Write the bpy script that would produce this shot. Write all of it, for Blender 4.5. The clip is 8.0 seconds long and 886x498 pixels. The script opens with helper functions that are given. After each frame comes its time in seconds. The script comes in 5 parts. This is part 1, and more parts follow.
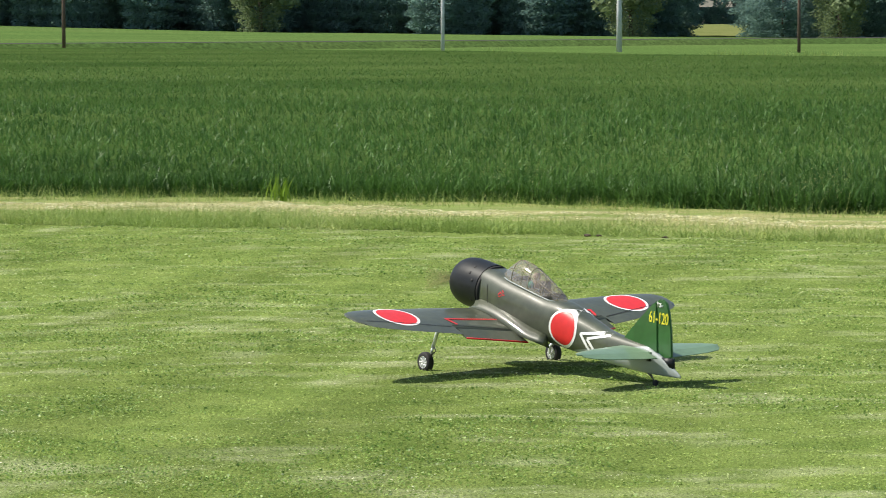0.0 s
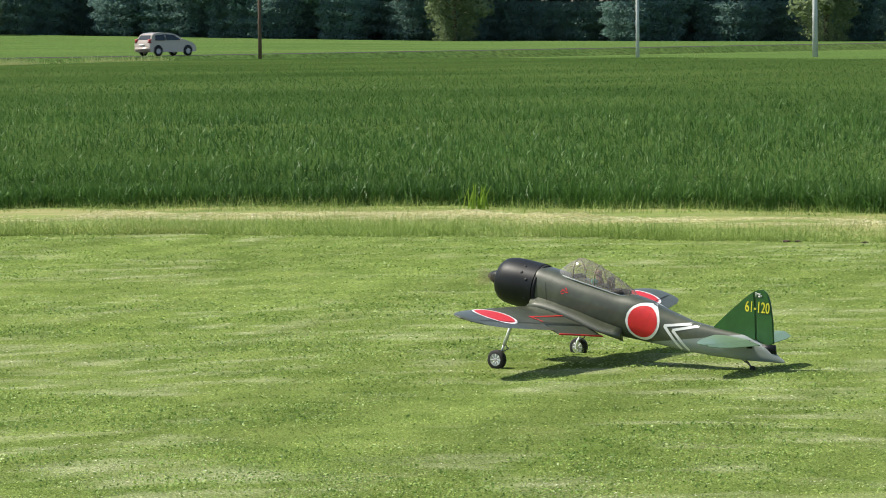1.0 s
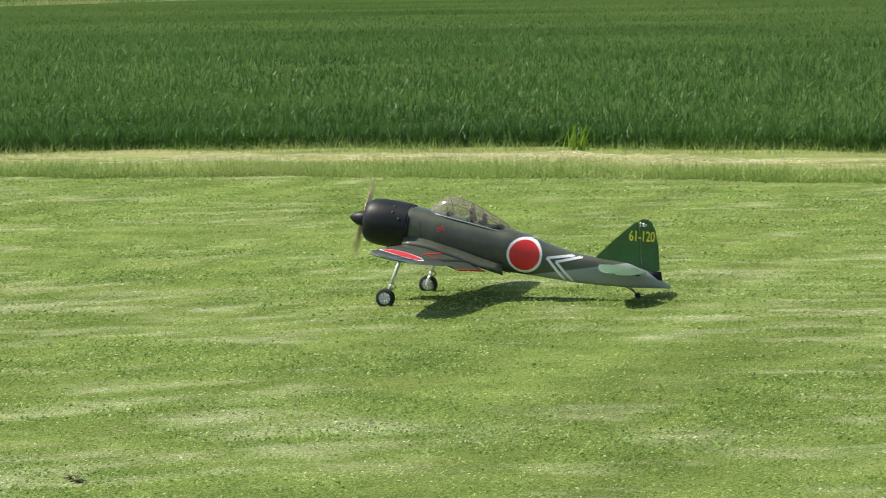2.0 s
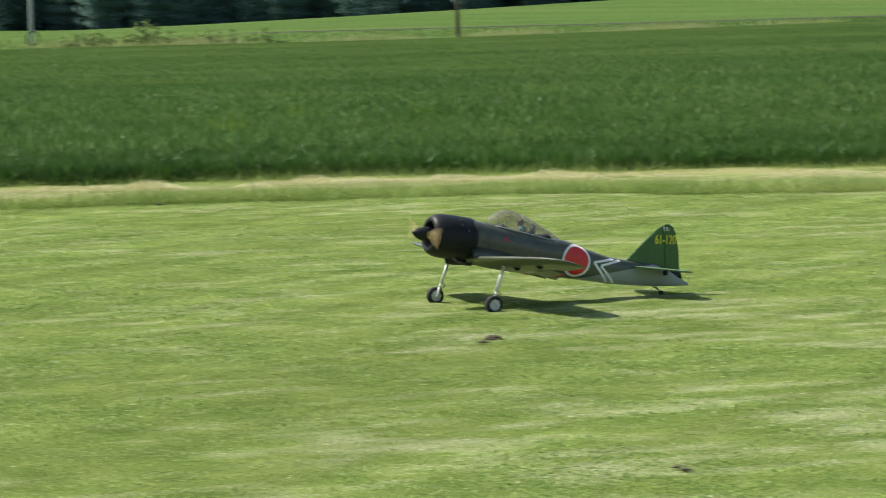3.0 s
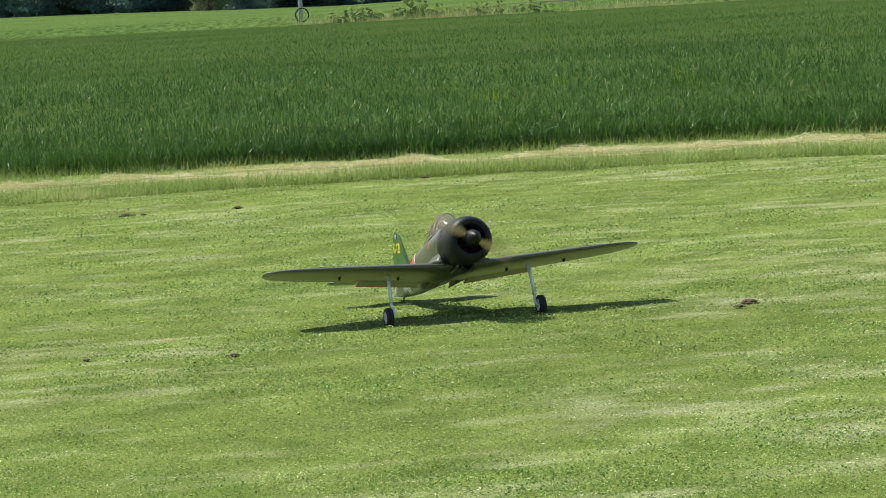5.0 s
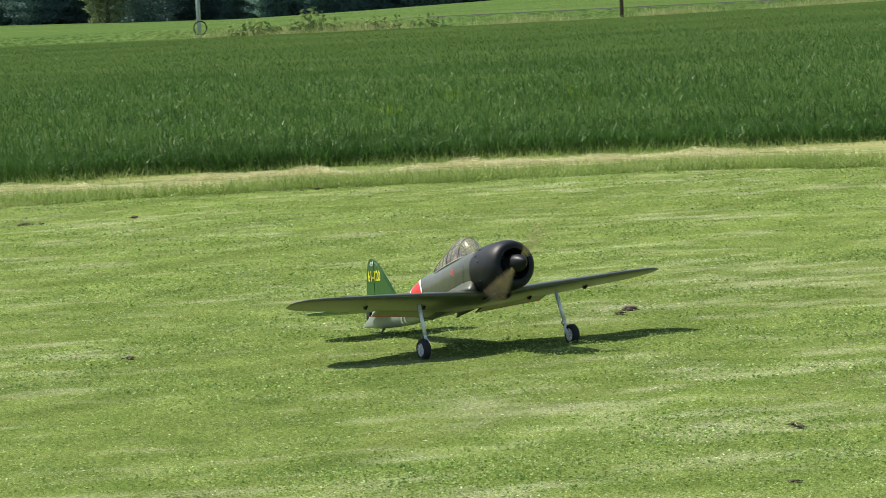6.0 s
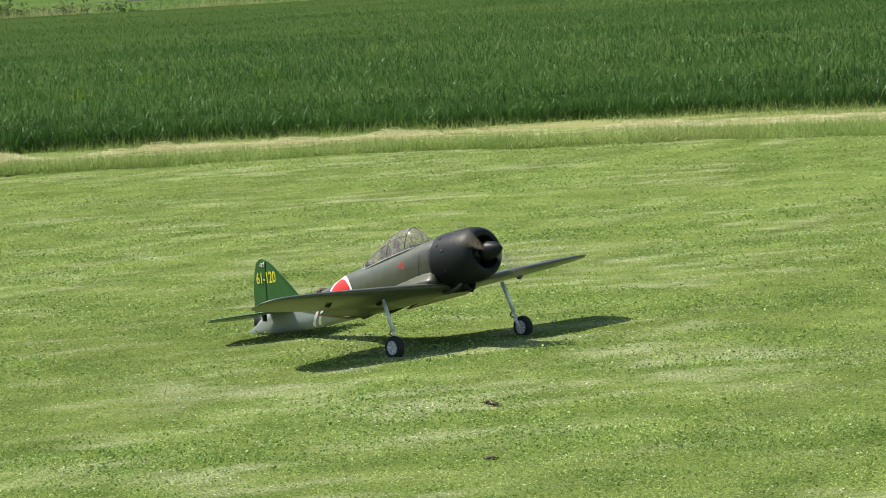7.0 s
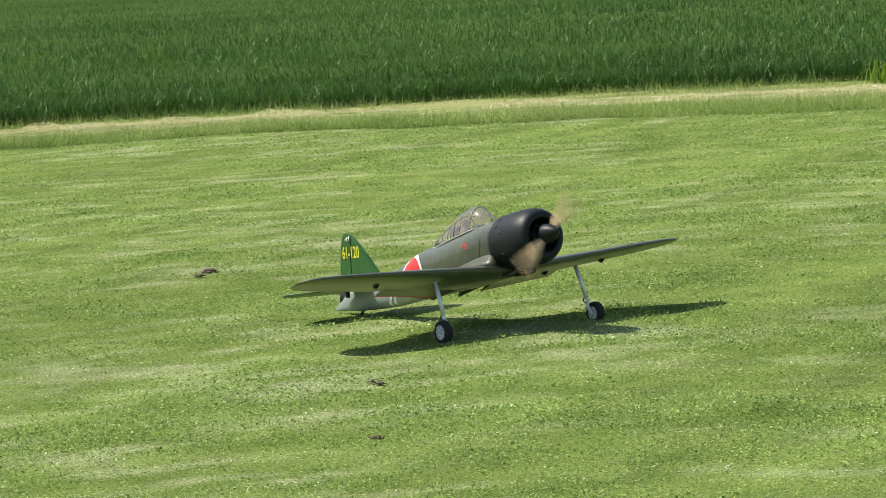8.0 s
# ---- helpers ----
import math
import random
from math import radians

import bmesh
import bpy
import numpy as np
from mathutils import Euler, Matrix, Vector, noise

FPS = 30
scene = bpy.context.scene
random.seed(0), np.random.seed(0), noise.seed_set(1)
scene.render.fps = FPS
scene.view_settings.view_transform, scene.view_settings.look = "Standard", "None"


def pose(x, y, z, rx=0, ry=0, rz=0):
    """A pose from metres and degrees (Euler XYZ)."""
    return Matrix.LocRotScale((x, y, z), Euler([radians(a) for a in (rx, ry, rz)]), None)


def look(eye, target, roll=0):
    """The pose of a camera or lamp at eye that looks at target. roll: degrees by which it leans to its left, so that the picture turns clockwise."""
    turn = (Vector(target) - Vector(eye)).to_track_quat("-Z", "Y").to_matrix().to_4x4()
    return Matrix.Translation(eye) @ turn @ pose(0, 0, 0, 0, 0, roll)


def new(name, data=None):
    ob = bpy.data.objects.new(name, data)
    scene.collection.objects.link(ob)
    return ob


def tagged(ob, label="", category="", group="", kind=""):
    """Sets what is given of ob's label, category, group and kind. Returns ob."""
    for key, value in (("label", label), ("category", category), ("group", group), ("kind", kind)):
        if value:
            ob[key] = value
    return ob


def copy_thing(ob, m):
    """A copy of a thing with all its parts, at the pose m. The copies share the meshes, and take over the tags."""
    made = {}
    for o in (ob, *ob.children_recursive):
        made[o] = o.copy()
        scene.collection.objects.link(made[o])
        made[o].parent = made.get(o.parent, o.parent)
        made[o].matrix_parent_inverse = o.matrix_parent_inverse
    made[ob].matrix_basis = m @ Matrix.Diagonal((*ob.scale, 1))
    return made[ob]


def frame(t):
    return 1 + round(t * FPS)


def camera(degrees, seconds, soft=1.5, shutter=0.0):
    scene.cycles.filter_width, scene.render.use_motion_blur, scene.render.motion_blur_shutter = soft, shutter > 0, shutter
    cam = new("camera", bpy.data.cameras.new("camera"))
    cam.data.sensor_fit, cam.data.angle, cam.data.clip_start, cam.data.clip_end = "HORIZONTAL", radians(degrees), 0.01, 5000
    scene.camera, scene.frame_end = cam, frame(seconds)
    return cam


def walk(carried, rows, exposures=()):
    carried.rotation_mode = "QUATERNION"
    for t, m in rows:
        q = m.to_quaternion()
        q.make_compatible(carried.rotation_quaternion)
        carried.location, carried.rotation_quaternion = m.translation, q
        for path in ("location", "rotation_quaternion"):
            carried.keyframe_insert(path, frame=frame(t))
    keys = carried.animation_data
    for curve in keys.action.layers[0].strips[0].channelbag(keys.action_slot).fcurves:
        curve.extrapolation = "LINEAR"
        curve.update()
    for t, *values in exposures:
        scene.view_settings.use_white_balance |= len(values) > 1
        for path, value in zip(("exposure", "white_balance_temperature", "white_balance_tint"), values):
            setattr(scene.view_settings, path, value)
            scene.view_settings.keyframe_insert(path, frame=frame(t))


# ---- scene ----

def view(x, y, z, turn, tilt, roll):
    """A camera pose: turned to the right of +y, tilted down, rolled."""
    a, t = radians(turn), radians(tilt)
    way = Vector((math.cos(t) * math.sin(a), math.cos(t) * math.cos(a), -math.sin(t)))
    return look((x, y, z), Vector((x, y, z)) + way, roll)


cam = camera(14.89, 8.0, soft=0.72, shutter=0.18)
walk(cam, [
    (0.0, view(0.02, 0.03, 1.75, 3.317, 3.777, -0.055)),
    (0.3, view(0.00, 0.03, 1.74, 2.286, 3.810, -0.189)),
    (0.5, view(0.00, 0.02, 1.75, 1.697, 3.875, -0.356)),
    (0.7, view(-0.02, -0.03, 1.75, 1.002, 3.762, -0.433)),
    (1.0, view(0.00, 0.00, 1.75, 0.000, 3.622, -0.693)),
    (1.2, view(0.00, 0.00, 1.75, -0.311, 3.673, -0.708)),
    (2.3, view(-0.28, 0.30, 1.78, -2.585, 4.981, -1.145)),
    (2.5, view(-0.27, 0.02, 1.77, -4.398, 5.035, -1.656)),
    (2.7, view(-0.22, -0.11, 1.76, -6.949, 4.708, -1.556)),
    (2.9, view(-0.21, -0.27, 1.74, -9.746, 4.171, -1.352)),
    (3.0, view(-0.20, -0.32, 1.73, -11.362, 4.033, -1.509)),
    (3.2, view(-0.18, -0.37, 1.73, -13.548, 4.091, -1.755)),
    (3.5, view(-0.17, -0.32, 1.73, -14.911, 4.270, -2.008)),
    (3.7, view(-0.17, -0.31, 1.73, -15.736, 4.259, -2.272)),
    (4.0, view(-0.15, -0.33, 1.73, -17.228, 4.279, -2.582)),
    (4.2, view(-0.13, -0.33, 1.73, -17.338, 4.326, -2.940)),
    (4.5, view(-0.12, -0.32, 1.73, -16.488, 4.426, -3.069)),
    (4.7, view(-0.11, -0.34, 1.74, -16.394, 4.466, -3.224)),
    (5.8, view(0.13, -1.10, 1.75, -14.550, 4.026, -2.779)),
    (6.0, view(0.14, -1.05, 1.75, -14.290, 4.228, -2.860)),
    (6.2, view(0.19, -1.02, 1.75, -13.045, 4.334, -2.998)),
    (6.4, view(0.16, -1.12, 1.76, -11.304, 4.508, -2.662)),
    (6.5, view(0.16, -1.15, 1.76, -10.969, 4.541, -2.704)),
    (6.7, view(0.16, -1.12, 1.75, -10.299, 4.600, -2.734)),
    (7.0, view(0.15, -1.16, 1.76, -9.094, 4.795, -3.321)),
    (7.2, view(0.17, -1.15, 1.75, -8.850, 4.874, -3.668)),
    (7.5, view(0.16, -1.18, 1.77, -8.366, 5.005, -3.391)),
    (8.0, view(0.15, -1.16, 1.76, -7.170, 5.253, -3.388)),
])

# ---- world, sun ----
SUN_ELEVATION, SHADOW_HEADING = 54.0, -12.0  # shadows fall towards this heading, degrees from +x
world = bpy.data.worlds.new("sky")
world.use_nodes = True
scene.world = world
wn = world.node_tree.nodes
sky = wn.new("ShaderNodeTexSky")
sky.sky_type = "NISHITA"
sky.sun_disc = False
sky.sun_elevation = radians(SUN_ELEVATION)
sky.sun_rotation = radians(270 - SHADOW_HEADING)
sky.air_density, sky.dust_density = 1.0, 1.5
world.node_tree.links.new(sky.outputs[0], wn["Background"].inputs[0])
wn["Background"].inputs[1].default_value = 0.105
sun_data = bpy.data.lights.new("sun", "SUN")
sun_data.energy, sun_data.angle, sun_data.color = 4.6, radians(0.6), (1.0, 0.94, 0.82)
sun = new("sun", sun_data)
e, h = radians(SUN_ELEVATION), radians(SHADOW_HEADING)
sun.matrix_world = look((0, 0, 60), Vector((0, 0, 60)) + Vector((math.cos(e) * math.cos(h), math.cos(e) * math.sin(h), -math.sin(e))))
scene.view_settings.exposure = 0.50


# ---- materials ----
def paint(name, color, rough=0.5, metal=0.0, scale=40.0, vary=0.15, bump=0.0, coat=0.0, dirt=None):
    """Principled paint with two scales of variation."""
    m = bpy.data.materials.new(name)
    m.use_nodes = True
    n, l = m.node_tree.nodes, m.node_tree.links
    p = n["Principled BSDF"]
    p.inputs["Roughness"].default_value, p.inputs["Metallic"].default_value = rough, metal
    p.inputs["Coat Weight"].default_value = coat
    co = n.new("ShaderNodeTexCoord")
    a, b = n.new("ShaderNodeTexNoise"), n.new("ShaderNodeTexNoise")
    a.inputs["Scale"].default_value, b.inputs["Scale"].default_value = scale, scale / 9
    a.inputs["Detail"].default_value = 5
    add = n.new("ShaderNodeMath")
    add.operation = "ADD"
    for t in (a, b):
        l.new(co.outputs["Object"], t.inputs["Vector"])
    l.new(a.outputs[0], add.inputs[0])
    l.new(b.outputs[0], add.inputs[1])
    ramp = n.new("ShaderNodeMapRange")
    ramp.inputs["From Min"].default_value, ramp.inputs["From Max"].default_value = 0.7, 1.3
    ramp.inputs["To Min"].default_value, ramp.inputs["To Max"].default_value = 1 - vary, 1 + vary
    l.new(add.outputs[0], ramp.inputs["Value"])
    mul = n.new("ShaderNodeVectorMath")
    mul.operation = "SCALE"
    mul.inputs[0].default_value = color
    l.new(ramp.outputs[0], mul.inputs["Scale"])
    l.new(mul.outputs[0], p.inputs["Base Color"])
    rr = n.new("ShaderNodeMapRange")
    rr.inputs["To Min"].default_value, rr.inputs["To Max"].default_value = rough * 0.75, min(1, rough * 1.3)
    l.new(b.outputs[0], rr.inputs["Value"])
    l.new(rr.outputs[0], p.inputs["Roughness"])
    if bump:
        bp = n.new("ShaderNodeBump")
        bp.inputs["Strength"].default_value, bp.inputs["Distance"].default_value = bump, 0.01
        l.new(a.outputs[0], bp.inputs["Height"])
        l.new(bp.outputs[0], p.inputs["Normal"])
        l.new(bp.outputs[0], p.inputs["Coat Normal"])
        p.inputs["Coat Roughness"].default_value = 0.08
    return m


def turf(name, dark, mid, dry, patch, dry_from=0.52, dry_to=0.66, through_light=0.25, rough=0.6, island=0.5, streak=(0.35, 2.2), shine=0.2, fine=0.0, tracks=0.0, field=False):
    """Leaf or turf colours: patches in plan, dry streaks along x, each blade a little different."""
    m = bpy.data.materials.new(name)
    m.use_nodes = True
    n, l = m.node_tree.nodes, m.node_tree.links
    p = n["Principled BSDF"]
    p.inputs["Roughness"].default_value = rough
    p.inputs["Specular IOR Level"].default_value = shine
    geo = n.new("ShaderNodeNewGeometry")
    flat = n.new("ShaderNodeVectorMath")
    flat.operation = "MULTIPLY"
    flat.inputs[1].default_value = (1, 1, 0)
    l.new(geo.outputs["Position"], flat.inputs[0])
    big = n.new("ShaderNodeTexNoise")
    big.inputs["Scale"].default_value, big.inputs["Detail"].default_value = patch, 6
    l.new(flat.outputs[0], big.inputs["Vector"])
    stretch = n.new("ShaderNodeVectorMath")
    stretch.operation = "MULTIPLY"
    stretch.inputs[1].default_value = (*streak, 0)
    l.new(geo.outputs["Position"], stretch.inputs[0])
    lane = n.new("ShaderNodeTexNoise")
    lane.inputs["Scale"].default_value, lane.inputs["Detail"].default_value = 1.0, 5
    lane.inputs["Roughness"].default_value = 0.62
    l.new(stretch.outputs[0], lane.inputs["Vector"])
    pick = n.new("ShaderNodeMath")
    pick.operation = "MULTIPLY_ADD"
    pick.inputs[1].default_value = island
    l.new(geo.outputs["Random Per Island"], pick.inputs[0])
    l.new(big.outputs[0], pick.inputs[2])
    mr = n.new("ShaderNodeMapRange")
    mr.inputs["From Min"].default_value, mr.inputs["From Max"].default_value = 0.3, 0.7 + island
    l.new(pick.outputs[0], mr.inputs["Value"])
    mix = n.new("ShaderNodeMix")
    mix.data_type = "RGBA"
    mix.inputs["A"].default_value, mix.inputs["B"].default_value = (*dark, 1), (*mid, 1)
    l.new(mr.outputs[0], mix.inputs["Factor"])
    lanes = n.new("ShaderNodeMath")
    lanes.operation = "MULTIPLY_ADD"
    lanes.inputs[1].default_value = 0.12
    l.new(geo.outputs["Random Per Island"], lanes.inputs[0])
    l.new(lane.outputs[0], lanes.inputs[2])
    dr = n.new("ShaderNodeMapRange")
    dr.inputs["From Min"].default_value, dr.inputs["From Max"].default_value = dry_from, dry_to
    l.new(lanes.outputs[0], dr.inputs["Value"])
    mix2 = n.new("ShaderNodeMix")
    mix2.data_type = "RGBA"
    mix2.inputs["B"].default_value = (*dry, 1)
    l.new(mix.outputs["Result"], mix2.inputs["A"])
    if field:
        worn = n.new("ShaderNodeAttribute")
        worn.attribute_name = "dryness"
        l.new(worn.outputs["Fac"], mix2.inputs["Factor"])
    else:
        l.new(dr.outputs[0], mix2.inputs["Factor"])
    if tracks:
        turned = n.new("ShaderNodeMapping")
        turned.vector_type = "TEXTURE"
        turned.inputs["Scale"].default_value = (9.0, 0.55, 1)
        turned.inputs["Rotation"].default_value = (0, 0, radians(72))
        l.new(flat.outputs[0], turned.inputs["Vector"])
        tn = n.new("ShaderNodeTexNoise")
        tn.inputs["Scale"].default_value, tn.inputs["Detail"].default_value = 1.0, 2
        l.new(turned.outputs[0], tn.inputs["Vector"])
        tm = n.new("ShaderNodeMapRange")
        tm.inputs["From Min"].default_value, tm.inputs["From Max"].default_value = 0.32, 0.68
        tm.inputs["To Min"].default_value, tm.inputs["To Max"].default_value = 1 - tracks, 1 + tracks
        l.new(tn.outputs[0], tm.inputs["Value"])
        ts = n.new("ShaderNodeVectorMath")
        ts.operation = "SCALE"
        l.new(mix2.outputs["Result"], ts.inputs[0])
        l.new(tm.outputs[0], ts.inputs["Scale"])
        tint = ts.outputs[0]
    else:
        tint = mix2.outputs["Result"]
    if fine:
        grain = n.new("ShaderNodeTexNoise")
        grain.inputs["Scale"].default_value, grain.inputs["Detail"].default_value = fine, 4
        grain.inputs["Roughness"].default_value = 0.75
        l.new(geo.outputs["Position"], grain.inputs["Vector"])
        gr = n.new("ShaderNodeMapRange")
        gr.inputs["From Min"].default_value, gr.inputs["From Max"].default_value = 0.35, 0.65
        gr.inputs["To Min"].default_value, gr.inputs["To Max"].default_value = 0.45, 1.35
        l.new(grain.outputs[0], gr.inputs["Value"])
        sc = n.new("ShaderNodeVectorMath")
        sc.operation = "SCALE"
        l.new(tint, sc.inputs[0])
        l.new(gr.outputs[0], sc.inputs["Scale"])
        l.new(sc.outputs[0], p.inputs["Base Color"])
        bp = n.new("ShaderNodeBump")
        bp.inputs["Strength"].default_value, bp.inputs["Distance"].default_value = 0.7, 0.02
        l.new(grain.outputs[0], bp.inputs["Height"])
        l.new(bp.outputs[0], p.inputs["Normal"])
    else:
        l.new(tint, p.inputs["Base Color"])
    if through_light:
        tr = n.new("ShaderNodeBsdfTranslucent")
        l.new(tint, tr.inputs["Color"])
        sh = n.new("ShaderNodeMixShader")
        sh.inputs[0].default_value = through_light
        l.new(p.outputs[0], sh.inputs[1])
        l.new(tr.outputs[0], sh.inputs[2])
        l.new(sh.outputs[0], n["Material Output"].inputs[0])
    return m


LAWN_SOIL = turf("lawn_soil", (0.130, 0.195, 0.045), (0.222, 0.288, 0.080), (0.350, 0.390, 0.195), 2.2, through_light=0, rough=1, island=0.0, shine=0.0, fine=90.0, tracks=0.14, field=True)
LAWN = turf("lawn_blades", (0.090, 0.160, 0.029), (0.53, 0.65, 0.180), (0.70, 0.75, 0.42), 2.2, 0.58, 0.84, island=1.0, streak=(1.0, 2.6), through_light=0.25, tracks=0.14)
CLOVER = turf("clover_leaves", (0.070, 0.145, 0.022), (0.37, 0.54, 0.120), (0.50, 0.62, 0.25), 2.2, 0.60, 0.86, island=0.9, through_light=0.28, rough=0.45, shine=0.35)
VERGE = turf("verge_grass", (0.14, 0.22, 0.040), (0.42, 0.48, 0.17), (0.60, 0.58, 0.30), 0.8, 0.48, 0.75, island=0.8)
FRINGE = turf("fringe_grass", (0.13, 0.23, 0.04), (0.40, 0.50, 0.14), (0.56, 0.58, 0.25), 0.9, 0.55, 0.85, island=0.8)
STRAW = turf("straw", (0.56, 0.50, 0.25), (0.84, 0.78, 0.48), (0.86, 0.82, 0.56), 2.0, through_light=0.1)
CROP = turf("crop_leaves", (0.030, 0.084, 0.015), (0.118, 0.242, 0.050), (0.18, 0.31, 0.088), 0.25, 0.6, 0.85, 0.26, 0.46, shine=0.20)
# sheet below the crop leaves: the shade between blades is in its dark colour
CROP_SHADE_SHEET = turf("shaded_crop_canopy", (0.034, 0.066, 0.016), (0.060, 0.102, 0.027), (0.074, 0.114, 0.033), 0.08, 0.5, 0.8, 0, 1.0, 0.0, (0.05, 0.08), 0.0, 9.0)
MEADOW = turf("meadow", (0.078, 0.135, 0.038), (0.095, 0.160, 0.044), (0.125, 0.178, 0.055), 0.05, 0.5, 0.8, 0, 1.0, 0.0, (0.02, 0.05), 0.0, 3.0)
CLIPPINGS = turf("clippings", (0.44, 0.47, 0.25), (0.64, 0.66, 0.42), (0.76, 0.76, 0.55), 2.0, through_light=0.1)
SOIL = paint("soil", (0.07, 0.05, 0.03), 0.95, scale=60, vary=0.5, bump=0.6)
# far wood: distance haze is put into this lifted, bluish leaf colour
HAZED_LEAF = turf("hazed_tree_leaves", (0.165, 0.270, 0.250), (0.205, 0.320, 0.280), (0.23, 0.34, 0.26), 0.12, 0.62, 0.85, 0.50, 0.9, shine=0.0)
LEAF_LIGHT = turf("light_leaves", (0.17, 0.235, 0.12), (0.23, 0.29, 0.14), (0.27, 0.31, 0.15), 0.3, 0.6, 0.85, 0.5, 0.6)
SCRUB = turf("scrub_leaves", (0.12, 0.18, 0.06), (0.20, 0.26, 0.09), (0.26, 0.29, 0.13), 0.5, 0.6, 0.85, 0.25, 0.8, shine=0.0)
BARK = paint("bark", (0.07, 0.05, 0.035), 0.9, scale=8, vary=0.4, bump=0.5)
WEED = turf("weed_leaves", (0.13, 0.25, 0.02), (0.30, 0.42, 0.05), (0.4, 0.45, 0.1), 1.0, 0.6, 0.9, 0.3)
OLIVE = paint("olive_paint", (0.056, 0.066, 0.038), 0.50, scale=26, vary=0.25, bump=0.09, coat=0.45)
GREY = paint("grey_paint", (0.27, 0.31, 0.30), 0.4, scale=30, vary=0.12, coat=0.2)
BLACK = paint("cowl_black", (0.013, 0.015, 0.016), 0.45, scale=30, vary=0.3, coat=0.0)
BLACK.node_tree.nodes["Principled BSDF"].inputs["Specular IOR Level"].default_value = 0.22
FIN_GREEN = paint("fin_green", (0.024, 0.10, 0.022), 0.34, scale=25, vary=0.2, coat=0.35)
STAB_GREEN = paint("stab_green", (0.12, 0.20, 0.115), 0.42, scale=30, vary=0.15, coat=0.2)
RED = paint("roundel_red", (0.62, 0.022, 0.022), 0.4, scale=30, vary=0.1)
WHITE = paint("white_paint", (0.80, 0.80, 0.78), 0.45, scale=30, vary=0.06)
YELLOW = paint("yellow_marking", (0.75, 0.68, 0.04), 0.5, scale=30, vary=0.08)
CHROME = paint("bright_metal", (0.80, 0.83, 0.84), 0.35, 0.3, 50, 0.08)
ENGINE = paint("engine_metal", (0.10, 0.10, 0.10), 0.45, 0.7, 60, 0.4)
RUBBER = paint("rubber", (0.016, 0.016, 0.016), 0.8, scale=80, vary=0.3)
HUB = paint("hub_grey", (0.55, 0.55, 0.55), 0.5, 0.2, 60, 0.15)
PROP_WOOD = paint("propeller_wood", (0.70, 0.50, 0.25), 0.4, scale=60, vary=0.2, coat=0.3)
COCKPIT = paint("cockpit_dark", (0.03, 0.028, 0.022), 0.7, scale=40, vary=0.3)
FIGURE = paint("figure_brown", (0.16, 0.10, 0.06), 0.7, scale=60, vary=0.2)
FRAME = paint("canopy_frame_brown", (0.24, 0.21, 0.15), 0.5, scale=60, vary=0.2)
TEAL = paint("teal_cloth", (0.05, 0.22, 0.17), 0.7, scale=60, vary=0.2)
DARK_LINE = paint("panel_gap", (0.008, 0.008, 0.008), 0.7, scale=40, vary=0.2)
POLE_WOOD = paint("pole_wood", (0.10, 0.065, 0.045), 0.85, scale=6, vary=0.35, bump=0.3)
CONCRETE = paint("pole_concrete", (0.50, 0.52, 0.52), 0.75, scale=6, vary=0.15)
ASPHALT = paint("asphalt", (0.06, 0.06, 0.06), 0.9, scale=3, vary=0.2)
ASPHALT.node_tree.nodes["Principled BSDF"].inputs["Specular IOR Level"].default_value = 0.0
CAR_PAINT = paint("car_paint", (0.40, 0.345, 0.285), 0.3, 0.1, 4, 0.06, coat=0.5)
CAR_GLASS = paint("car_glass", (0.03, 0.04, 0.045), 0.08, scale=4, vary=0.1)
LAMP_RED = paint("tail_lamp", (0.35, 0.02, 0.02), 0.25, scale=10, vary=0.1)


def two_tone():
    """Olive above, grey below a line that rises towards the tail."""
    m = paint("fuselage_paint", (0.056, 0.066, 0.038), 0.50, scale=26, vary=0.25, bump=0.09, coat=0.45)
    n, l = m.node_tree.nodes, m.node_tree.links
    p = n["Principled BSDF"]
    olive = p.inputs["Base Color"].links[0].from_socket
    co = n.new("ShaderNodeTexCoord")
    xyz = n.new("ShaderNodeSeparateXYZ")
    l.new(co.outputs["Object"], xyz.inputs[0])
    rise = n.new("ShaderNodeMath")
    rise.operation = "MULTIPLY_ADD"
    rise.inputs[1].default_value = 0.10
    l.new(xyz.outputs[0], rise.inputs[0])
    l.new(xyz.outputs[2], rise.inputs[2])
    step = n.new("ShaderNodeMapRange")
    step.inputs["From Min"].default_value, step.inputs["From Max"].default_value = 0.068, 0.072
    l.new(rise.outputs[0], step.inputs["Value"])
    mix = n.new("ShaderNodeMix")
    mix.data_type = "RGBA"
    mix.inputs["A"].default_value = (0.27, 0.31, 0.30, 1)
    l.new(step.outputs[0], mix.inputs["Factor"])
    l.new(olive, mix.inputs["B"])
    l.new(mix.outputs["Result"], p.inputs["Base Color"])
    return m


FUSELAGE = two_tone()


